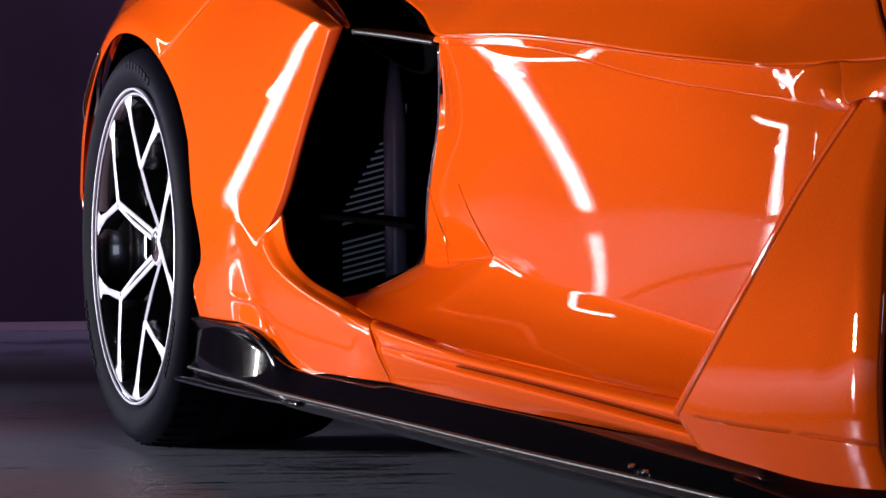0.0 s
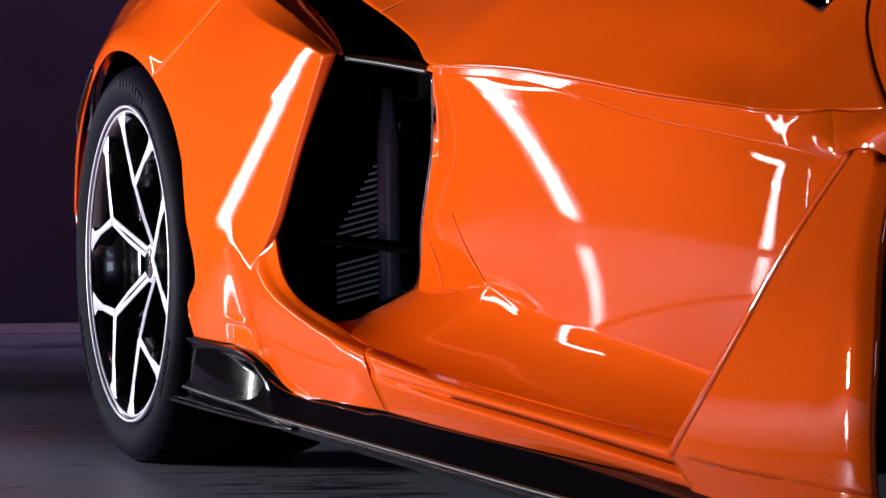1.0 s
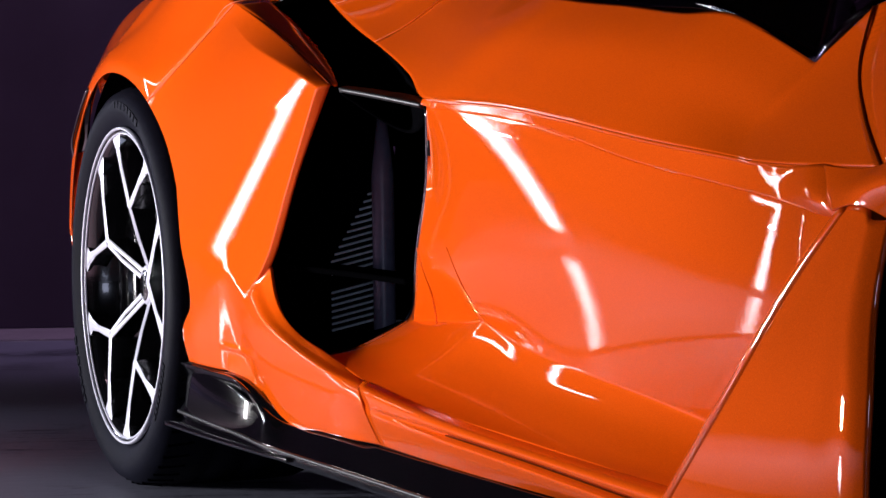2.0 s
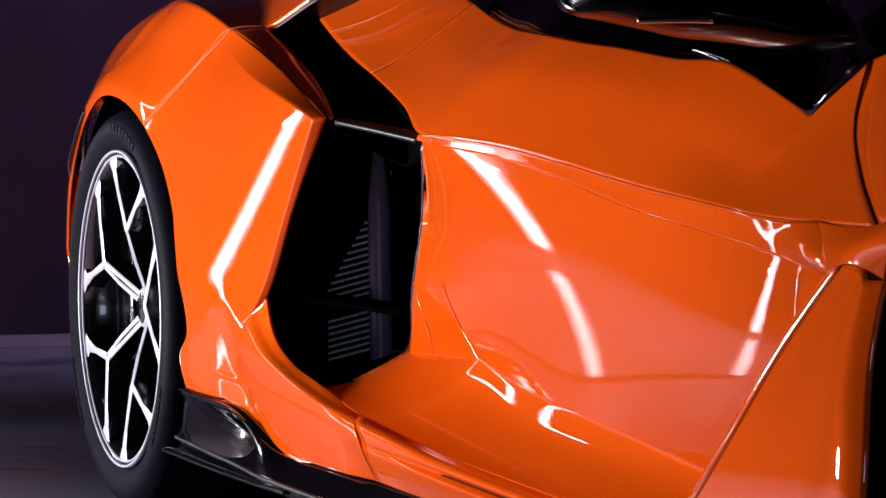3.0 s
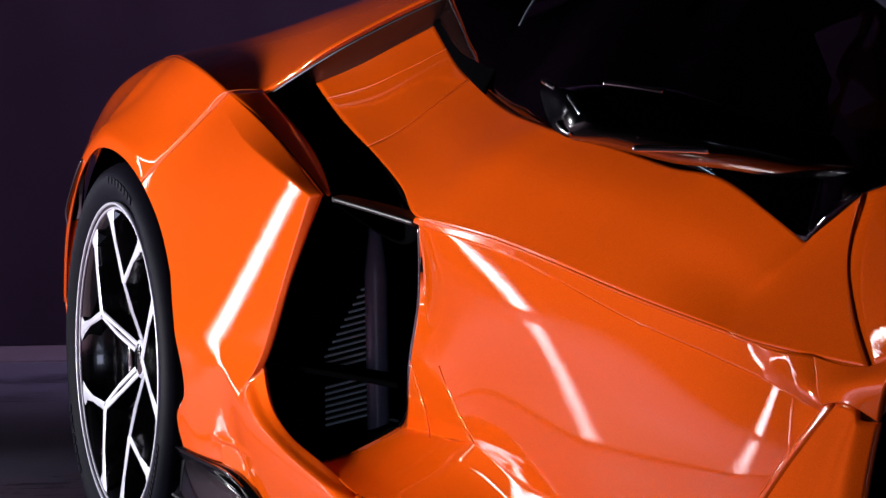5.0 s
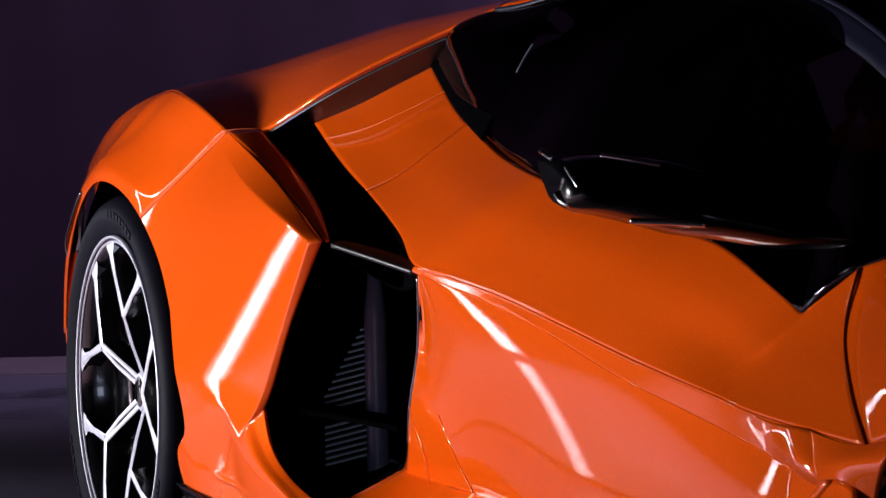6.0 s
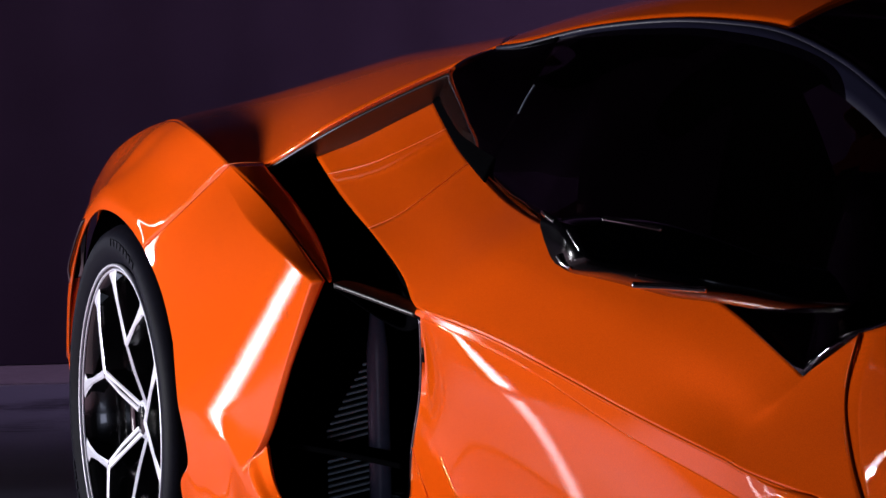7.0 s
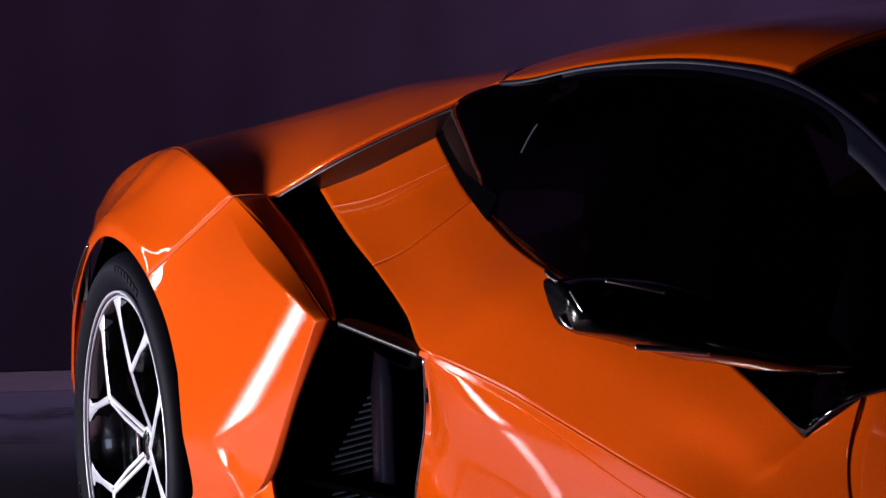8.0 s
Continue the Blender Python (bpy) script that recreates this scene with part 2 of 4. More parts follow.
def curtain():
    bm = bmesh.new()
    ys = np.linspace(-7.8, 7.8, 420)
    fold = 0.010 * np.sin(ys * 5.1 + 1.3 * np.sin(ys * 1.7)) + 0.004 * np.sin(ys * 12.3 + 2 * np.sin(ys * 0.9))
    zs = np.linspace(0.009, 5.95, 12)
    pts = np.array([[(7.40 + f * (0.6 + 0.4 * z / 6), y, z) for y, f in zip(ys, fold)] for z in zs])
    sheet(bm, pts)
    ob = part("curtain", bm, CURTAIN)
    ob.matrix_world = Matrix.Translation(ROOM_C) @ ROOM
    tagged(ob, "dark purple backdrop curtain with soft vertical folds", "curtain")


curtain()

# ------------------------------------------------------------------ the car
car = empty("sports_car", (0, 0, 0), "orange pearl low sports car with black trim, parked on the floor", "car")

# main lines of the body (right-hand side)
CREST = [(-0.47, 0.085, 0.80), (-0.26, 0.08, 0.872), (0.07, 0.085, 0.915), (0.34, 0.05, 0.889), (0.603, 0.034, 0.822)]
ARCH = [(-0.36, 0.0, 0.46), (-0.333, 0.0, 0.587), (-0.26, 0.0, 0.682), (-0.15, -0.004, 0.738), (-0.03, -0.01, 0.757),
        (0.08, -0.01, 0.746), (0.167, -0.01, 0.722), (0.245, -0.01, 0.688), (0.34, -0.012, 0.635), (0.42, -0.012, 0.557),
        (0.455, -0.012, 0.46), (0.478, -0.013, 0.398), (0.492, -0.013, 0.345)]
BELT = [(0.94, 0.246, 0.904), (1.083, 0.214, 0.841), (1.19, 0.187, 0.809), (1.42, 0.133, 0.753), (1.60, 0.09, 0.727),
        (1.85, 0.055, 0.69), (2.10, 0.02, 0.655), (2.269, 0.004, 0.597), (2.345, 0.012, 0.637), (2.62, 0.10, 0.70)]
RAIL = [(1.092, 0.284, 0.974), (1.17, 0.283, 0.972), (1.33, 0.30, 0.98), (1.52, 0.32, 0.975), (1.65, 0.32, 0.961),
        (1.80, 0.30, 0.938), (1.97, 0.26, 0.895), (2.09, 0.22, 0.859), (2.30, 0.15, 0.785), (2.62, 0.105, 0.705)]

def flank_y(x, z):
    """The rear flank: a long shallow swell whose crest leans forward with height."""
    u = z - 0.423
    m = x - (0.455 + 3.17 * u)
    ease = np.where(m < 0, np.sqrt(1 + (m / 0.55) ** 4), 1.0)  # the swell runs out flat towards the wheel arch
    return -0.036 + 0.0697 * u - 0.238 * u**2 + 0.05 * m**2 / ease


RIDGE_X = np.linspace(0.40, 1.40, 401)


def eased(xs, vs):
    """A line through a few stations with its corners rounded off."""
    line = np.interp(np.linspace(0.36, 1.44, 433), xs, vs)
    for _ in range(2):
        line = np.convolve(line, np.ones(17) / 17, "same")
    return line[16:417]


RIDGE_Z = eased([0.455, 0.50, 0.60, 0.66, 0.72, 0.76, 0.79, 0.835, 0.915, 1.045, 1.19, 1.32, 1.44], [0.380, 0.382, 0.388, 0.393, 0.400, 0.402, 0.380, 0.352, 0.325, 0.296, 0.272, 0.262, 0.258])
RIDGE_Y = eased([0.455, 0.508, 0.55, 0.65, 0.72, 0.80, 1.32, 1.44], [-0.025, -0.030, -0.0325, -0.0345, -0.0345, -0.0338, -0.048, -0.051])


def low_flank_y(x, z):
    """Below the flank's ridge the side falls inward; a shallow eyelid runs along it."""
    w = 0.004 + 0.022 * smooth_step((0.70 - x) / 0.12)
    d = w * np.log1p(np.exp(np.clip((np.interp(x, RIDGE_X, RIDGE_Z) - z) / w, -30, 30)))
    lid = np.exp(-((x - 0.76) / 0.085) ** 4) * np.exp(-((z - 0.283 + 0.07 * (x - 0.76)) / 0.0045) ** 2)
    return np.interp(x, RIDGE_X, RIDGE_Y) + 0.10 * d + (0.6 - 0.35 * smooth_step((0.80 - x) / 0.15)) * d**2 - 0.0028 * lid


DOOR_FORM = [  # powers of height in each row, powers of length down the rows
    [-0.00756, -0.01638, 0.00566, 0.00623, 0.01699, 0.00855],
    [-0.04042, 0.02236, 0.0221, -0.01334, -0.01256, -0.01447],
    [0.01408, 0.01554, 0.03328, -0.03221, -0.03664],
    [-0.00587, 0.02686, 0.00325, 0.03018],
    [-0.01964, 0.00974, 0.00228],
    [-0.00726, -0.03599],
]


def door_top(x):
    """The height of the door face's upper edge."""
    return ((0.14450029 * x - 0.84245221) * x + 1.45462263) * x - 0.16953602


def door_y(x, z):
    """The door's outer face: convex towards the intake, hollow before the blade, and rolled in along its upper edge."""
    past = max(0.0, x - 2.335)
    x = min(x, 2.335)
    u, v = (x - 1.88) / 0.5, (z - 0.45) / 0.18
    y = sum(k * u**i * v**j for i, row in enumerate(DOOR_FORM) for j, k in enumerate(row))
    d = max(0.0, z - door_top(x) + 0.03)
    return y + d**3 * (-1.559 + 20.027 * u - 18.061 * u * u) - 0.05 * past


def smooth_step(t):
    t = np.clip(t, 0, 1)
    return t * t * (3 - 2 * t)


def flank_row(a, b, sag, keep):
    """One level of the rear flank from the wheel arch to the intake: edges given, the rest on the swell."""
    a, b = np.array(a), np.array(b)
    row = [a]
    for f in (0.07, 0.30, 0.57, 0.87):
        p = a + f * (b - a)
        p[2] += sag * 4 * f * (1 - f)
        p[1] = keep * flank_y(p[0], p[2]) + (1 - keep) * p[1]
        row.append(p)
    return row + [b]


def between(r0, r2, a, b, f):
    """A level between two others, with its own edges."""
    row = [f * np.array(p) + (1 - f) * np.array(q) for p, q in zip(r0, r2)]
    t = np.linspace(0, 1, len(row))
    da, db = np.array(a) - row[0], np.array(b) - row[-1]
    return [p + (1 - k) * da + k * db for p, k in zip(row, t)]


QUARTER = [
    flank_row((0.245, -0.010, 0.688), (0.603, 0.034, 0.822), 0.0, 0.0),
    flank_row((0.465, -0.026, 0.535), (1.163, -0.019, 0.654), 0.01, 1.0),
    flank_row((0.505, -0.033, 0.46), (1.04, -0.022, 0.54), 0.008, 1.0),
    flank_row((0.530, -0.035, 0.398), (0.908, -0.019, 0.411), 0.012, 1.0),
]
QUARTER.insert(1, between(QUARTER[0], QUARTER[1], (0.377, -0.013, 0.61), (0.87, 0.016, 0.744), 0.45))
LOWER = [
    [(0.530, -0.035, 0.398), (0.532, -0.028, 0.345), (0.455, -0.017, 0.303), (0.465, -0.012, 0.252)],
    [(0.63, -0.036, 0.42), (0.62, -0.030, 0.35), (0.60, -0.016, 0.30), (0.60, -0.006, 0.250)],
    [(0.77, -0.032, 0.43), (0.77, -0.035, 0.36), (0.76, -0.025, 0.30), (0.74, -0.010, 0.246)],
    [(0.908, -0.019, 0.411), (0.835, -0.033, 0.362), (0.87, -0.030, 0.30), (0.86, -0.012, 0.225)],
    [(0.937, -0.020, 0.361), (0.915, -0.036, 0.325), (0.97, -0.034, 0.26), (0.969, -0.019, 0.190)],
    [(1.018, -0.020, 0.322), (1.045, -0.039, 0.296), (1.10, -0.036, 0.24), (1.12, -0.020, 0.193)],
    [(1.140, -0.020, 0.297), (1.19, -0.043, 0.272), (1.21, -0.040, 0.235), (1.23, -0.025, 0.194)],
    [(1.282, -0.020, 0.271), (1.32, -0.046, 0.262), (1.34, -0.045, 0.23), (1.345, -0.028, 0.193)],
]
SILL = [
    [(1.282, -0.02, 0.271), (1.32, -0.046, 0.262), (1.34, -0.0465, 0.244), (1.34, -0.046, 0.239), (1.34, -0.045, 0.233), (1.34, -0.042, 0.224), (1.345, -0.028, 0.193)],
    [(1.56, -0.03, 0.246), (1.58, -0.05, 0.241), (1.587, -0.0505, 0.2315), (1.587, -0.044, 0.2265), (1.587, -0.049, 0.2205), (1.59, -0.046, 0.211), (1.6, -0.03, 0.185)],
    [(1.79, -0.03, 0.233), (1.8, -0.052, 0.229), (1.81, -0.0525, 0.2205), (1.81, -0.044, 0.2155), (1.81, -0.051, 0.2095), (1.81, -0.048, 0.2), (1.82, -0.032, 0.182)],
    [(2, -0.031, 0.223), (2.01, -0.056, 0.22), (2.02, -0.0565, 0.209), (2.02, -0.048, 0.204), (2.02, -0.055, 0.198), (2.02, -0.052, 0.189), (2.03, -0.031, 0.179)],
    [(2.2, -0.026, 0.215), (2.2, -0.058, 0.213), (2.21, -0.0585, 0.198), (2.21, -0.05, 0.193), (2.21, -0.057, 0.187), (2.21, -0.054, 0.178), (2.22, -0.026, 0.176)],
]
DOOR_LOW = [
    [(1.376, 0.020, 0.615), (1.330, 0.036, 0.52), (1.272, 0.056, 0.43), (1.215, 0.074, 0.362), (1.14, 0.095, 0.338)],
    [(1.384, 0.018, 0.6145), (1.345, 0.027, 0.52), (1.40, 0.033, 0.442), (1.44, 0.042, 0.395), (1.485, 0.054, 0.349)],
    [(1.64, 0.0027, 0.588), (1.63, 0.0040, 0.51), (1.62, 0.0105, 0.43), (1.615, 0.022, 0.37), (1.61, 0.034, 0.325)],
    [(1.80, -0.0055, 0.563), (1.79, -0.0075, 0.49), (1.78, -0.0050, 0.42), (1.775, 0.005, 0.36), (1.77, 0.022, 0.31)],
    [(1.985, -0.0140, 0.526), (1.985, -0.0195, 0.46), (1.975, -0.0200, 0.40), (1.965, -0.01, 0.345), (1.955, 0.008, 0.293)],
    [(2.165, -0.0225, 0.498), (2.165, -0.0290, 0.44), (2.155, -0.0310, 0.38), (2.145, -0.022, 0.325), (2.13, -0.004, 0.272)],
    [(2.275, -0.04, 0.483), (2.268, -0.04, 0.430), (2.255, -0.04, 0.370), (2.24, -0.03, 0.315), (2.22, -0.018, 0.263)],
    [(2.372, -0.0470, 0.468), (2.358, -0.0530, 0.42), (2.34, -0.0540, 0.36), (2.325, -0.044, 0.305), (2.3, -0.026, 0.255)],
    [(2.41, -0.040, 0.464), (2.40, -0.042, 0.41), (2.385, -0.040, 0.355), (2.37, -0.030, 0.30), (2.35, -0.016, 0.25)],
]
LEDGE = [
    [(0.93, 0.16, 0.325), (0.93, 0.09, 0.31), (0.975, 0.02, 0.312), (1.010, -0.017, 0.321)],
    [(1.14, 0.095, 0.338), (1.12, 0.062, 0.317), (1.12, 0.025, 0.303), (1.132, -0.018, 0.2965)],
    [(1.485, 0.054, 0.349), (1.43, 0.040, 0.315), (1.37, 0.008, 0.283), (1.32, -0.032, 0.264)],
    [(1.61, 0.034, 0.325), (1.60, 0.022, 0.291), (1.585, -0.005, 0.262), (1.57, -0.032, 0.245)],
    [(1.77, 0.022, 0.310), (1.765, 0.011, 0.278), (1.755, -0.012, 0.251), (1.75, -0.034, 0.236)],
    [(1.955, 0.008, 0.293), (1.95, -0.002, 0.264), (1.935, -0.020, 0.241), (1.92, -0.037, 0.227)],
    [(2.13, -0.004, 0.272), (2.12, -0.012, 0.249), (2.105, -0.027, 0.230), (2.09, -0.042, 0.219)],
    [(2.22, -0.018, 0.263), (2.21, -0.022, 0.243), (2.19, -0.033, 0.226), (2.17, -0.044, 0.216)],
    [(2.30, -0.026, 0.255), (2.29, -0.030, 0.237), (2.27, -0.038, 0.222), (2.25, -0.046, 0.213)],
    [(2.35, -0.016, 0.250), (2.34, -0.020, 0.235), (2.33, -0.026, 0.221), (2.32, -0.034, 0.212)],
]
FACET = [
    [(1.376, 0.020, 0.615), (1.379, 0.019, 0.618), (1.382, 0.020, 0.622)],
    [(1.40, 0.018, 0.612), (1.403, 0.017, 0.616), (1.406, 0.018, 0.620)],
    [(1.64, 0.0027, 0.588), (1.643, 0.001, 0.592), (1.646, 0.004, 0.596)],
    [(1.80, -0.0055, 0.563), (1.803, -0.007, 0.568), (1.8175, -0.008, 0.573)],
    [(1.985, -0.0140, 0.526), (1.988, -0.015, 0.534), (2.015, -0.020, 0.543)],
    [(2.165, -0.0225, 0.498), (2.168, -0.021, 0.508), (2.195, -0.024, 0.519)],
    [(2.275, -0.035, 0.483), (2.275, -0.03, 0.494), (2.288, -0.0325, 0.508)],
    [(2.372, -0.0470, 0.468), (2.365, -0.044, 0.483), (2.355, -0.034, 0.500)],
    [(2.41, -0.040, 0.464), (2.42, -0.038, 0.478), (2.43, -0.034, 0.496)],
]
SHOULDER = [
    [(0.701, 0.141, 0.836), (0.785, 0.1759, 0.8551), (0.862, 0.2099, 0.8791), (0.94, 0.246, 0.904)],
    [(0.9, 0.11, 0.766), (0.965, 0.1402, 0.7878), (1.028, 0.1738, 0.8142), (1.083, 0.214, 0.841)],
    [(1.07, 0.083, 0.72), (1.12, 0.1085, 0.7385), (1.16, 0.1427, 0.7702), (1.19, 0.187, 0.809)],
    [(1.28, 0.045, 0.66), (1.335, 0.0641, 0.6839), (1.38, 0.0922, 0.7178), (1.42, 0.133, 0.753)],
    [(1.382, 0.02, 0.622), (1.46, 0.0358, 0.6542), (1.53, 0.0577, 0.6923), (1.6, 0.09, 0.727)],
]
SHOULDER_F = [
    [(1.382, 0.02, 0.622), (1.46, 0.0358, 0.6542), (1.53, 0.0577, 0.6923), (1.6, 0.09, 0.727)],
    [(1.506, 0.011, 0.61), (1.58, 0.0268, 0.6422), (1.65, 0.0457, 0.6783), (1.72, 0.072, 0.708)],
    [(1.646, 0.004, 0.596), (1.71, 0.0168, 0.6282), (1.78, 0.0317, 0.6623), (1.85, 0.055, 0.69)],
    [(1.8175, -0.008, 0.573), (1.87, 0.0045, 0.6065), (1.93, 0.0168, 0.6412), (1.99, 0.035, 0.668)],
    [(2.015, -0.020, 0.543), (2.03, -0.0084, 0.5804), (2.08, 0.0023, 0.6187), (2.12, 0.018, 0.652)],
    [(2.173, -0.023, 0.522), (2.182, -0.0091, 0.5501), (2.215, -0.0026, 0.5786), (2.252, 0.006, 0.6035)],
    [(2.195, -0.024, 0.519), (2.2, -0.0107, 0.5457), (2.235, -0.006, 0.572), (2.269, 0.004, 0.597)],
    [(2.221, -0.026, 0.5155), (2.226, -0.0123, 0.5444), (2.252, -0.0045, 0.5735), (2.281, 0.005, 0.603)],
    [(2.445, -0.053, 0.502), (2.393, -0.032, 0.545), (2.348, -0.004, 0.592), (2.345, 0.012, 0.637)],
]
FRONT_WING = [
    [(2.445, -0.053, 0.502), (2.393, -0.032, 0.545), (2.348, -0.004, 0.592), (2.345, 0.012, 0.637)],
    [(2.50, -0.056, 0.52), (2.50, -0.042, 0.58), (2.50, -0.004, 0.64), (2.50, 0.06, 0.68)],
    [(2.85, -0.050, 0.74), (2.85, -0.020, 0.77), (2.85, 0.06, 0.79), (2.85, 0.18, 0.775)],
    [(3.20, -0.020, 0.52), (3.22, 0.02, 0.60), (3.22, 0.10, 0.66), (3.22, 0.22, 0.67)],
    [(3.65, 0.14, 0.42), (3.66, 0.18, 0.46), (3.67, 0.24, 0.49), (3.68, 0.32, 0.50)],
]
BLADE = [
    [(2.395, -0.056, 0.474), (2.41, -0.057, 0.476), (2.43, -0.058, 0.472), (2.44, -0.0585, 0.462), (2.455, -0.053, 0.462)],
    [(2.325, -0.063, 0.41), (2.36, -0.065, 0.41), (2.40, -0.0675, 0.41), (2.43, -0.0685, 0.40), (2.447, -0.062, 0.40)],
    [(2.252, -0.071, 0.33), (2.312, -0.0745, 0.33), (2.390, -0.0785, 0.33), (2.437, -0.0805, 0.325), (2.455, -0.074, 0.325)],
    [(2.167, -0.0715, 0.25), (2.247, -0.076, 0.25), (2.357, -0.0815, 0.25), (2.435, -0.0835, 0.25), (2.453, -0.0775, 0.25)],
    [(2.12, -0.067, 0.212), (2.205, -0.072, 0.208), (2.33, -0.078, 0.208), (2.43, -0.080, 0.208), (2.45, -0.074, 0.208)],
]
BLADE_FOOT = [
    [(2.12, -0.067, 0.212), (2.205, -0.072, 0.208), (2.33, -0.078, 0.208), (2.43, -0.080, 0.208), (2.45, -0.074, 0.208)],
    [(2.15, -0.060, 0.180), (2.24, -0.066, 0.176), (2.35, -0.072, 0.172), (2.442, -0.0745, 0.175), (2.460, -0.068, 0.176)],
]
BUTTRESS = [
    [(0.649, 0.075, 0.822), (0.43, 0.125, 0.885), (0.2, 0.18, 0.926), (-0.1, 0.23, 0.907)],
    [(0.827, 0.13, 0.88), (0.66, 0.2, 0.926), (0.48, 0.26, 0.952), (0.2, 0.36, 0.94)],
    [(0.92, 0.185, 0.918), (0.78, 0.26, 0.956), (0.62, 0.33, 0.975), (0.35, 0.46, 0.965)],
    [(1.005, 0.24, 0.95), (0.88, 0.31, 0.976), (0.72, 0.4, 0.99), (0.45, 0.56, 0.975)],
    [(1.092, 0.284, 0.977), (0.98, 0.36, 0.997), (0.82, 0.47, 1.005), (0.55, 0.66, 0.987)],
]
ROOF = [
    [(1.092, 0.284, 0.977), (1.02, 0.38, 1.008), (0.95, 0.60, 1.035), (0.92, 0.97, 1.05)],
    [(1.17, 0.283, 0.974), (1.16, 0.37, 1.012), (1.15, 0.60, 1.045), (1.14, 0.97, 1.062)],
    [(1.33, 0.300, 0.982), (1.33, 0.38, 1.016), (1.33, 0.60, 1.050), (1.33, 0.97, 1.068)],
    [(1.52, 0.320, 0.977), (1.52, 0.39, 1.010), (1.53, 0.60, 1.046), (1.54, 0.97, 1.064)],
    [(1.65, 0.320, 0.963), (1.66, 0.39, 0.996), (1.68, 0.60, 1.034), (1.72, 0.97, 1.052)],
    [(1.80, 0.300, 0.940), (1.82, 0.37, 0.974), (1.86, 0.60, 1.014), (1.92, 0.97, 1.032)],
]
SCREEN = [
    [(1.80, 0.300, 0.940), (1.82, 0.37, 0.972), (1.86, 0.60, 1.011), (1.92, 0.97, 1.029)],
    [(1.97, 0.260, 0.897), (2.02, 0.34, 0.925), (2.08, 0.60, 0.960), (2.14, 0.97, 0.978)],
    [(2.30, 0.150, 0.787), (2.36, 0.28, 0.805), (2.42, 0.60, 0.840), (2.48, 0.97, 0.860)],
    [(2.62, 0.105, 0.707), (2.66, 0.26, 0.710), (2.74, 0.60, 0.735), (2.80, 0.97, 0.750)],
]
HOOD = [
    [(2.62, 0.105, 0.705), (2.66, 0.26, 0.708), (2.74, 0.60, 0.733), (2.80, 0.97, 0.748)],
    [(2.85, 0.180, 0.775), (2.88, 0.34, 0.715), (2.95, 0.62, 0.700), (3.0, 0.97, 0.710)],
    [(3.22, 0.220, 0.670), (3.25, 0.38, 0.610), (3.30, 0.62, 0.600), (3.32, 0.97, 0.615)],
    [(3.68, 0.320, 0.500), (3.76, 0.45, 0.470), (3.85, 0.68, 0.450), (3.90, 0.97, 0.450)],
]


for n, (x, y, z) in enumerate(DOOR_LOW[0]):
    k = float(smooth_step((z - 0.40) / 0.20))
    DOOR_LOW[0][n] = (x, y + k * (door_y(x, z) + 0.001 - y), z)


def lerp_strip(a, b, f0, f1, n, push=0.0):
    """A band between two lines of equal count, from fraction f0 to f1 of the way, pushed outward."""
    a, b = spline(a, n), spline(b, n)
    fs = np.linspace(f0, f1, 4)
    g = np.array([a + f * (b - a) for f in fs])
    g[..., 1] -= push
    return g


def rounded_return(line, inward, depth, n=60):
    """The turned-in edge of a panel: it leaves the line along the panel and bends inward."""
    p = spline(line, n)
    inward = np.array(inward) / np.linalg.norm(inward)
    rows = [p]
    for k in range(1, 6):
        rows.append(p + inward * depth * (k / 5))
    return np.array(rows)


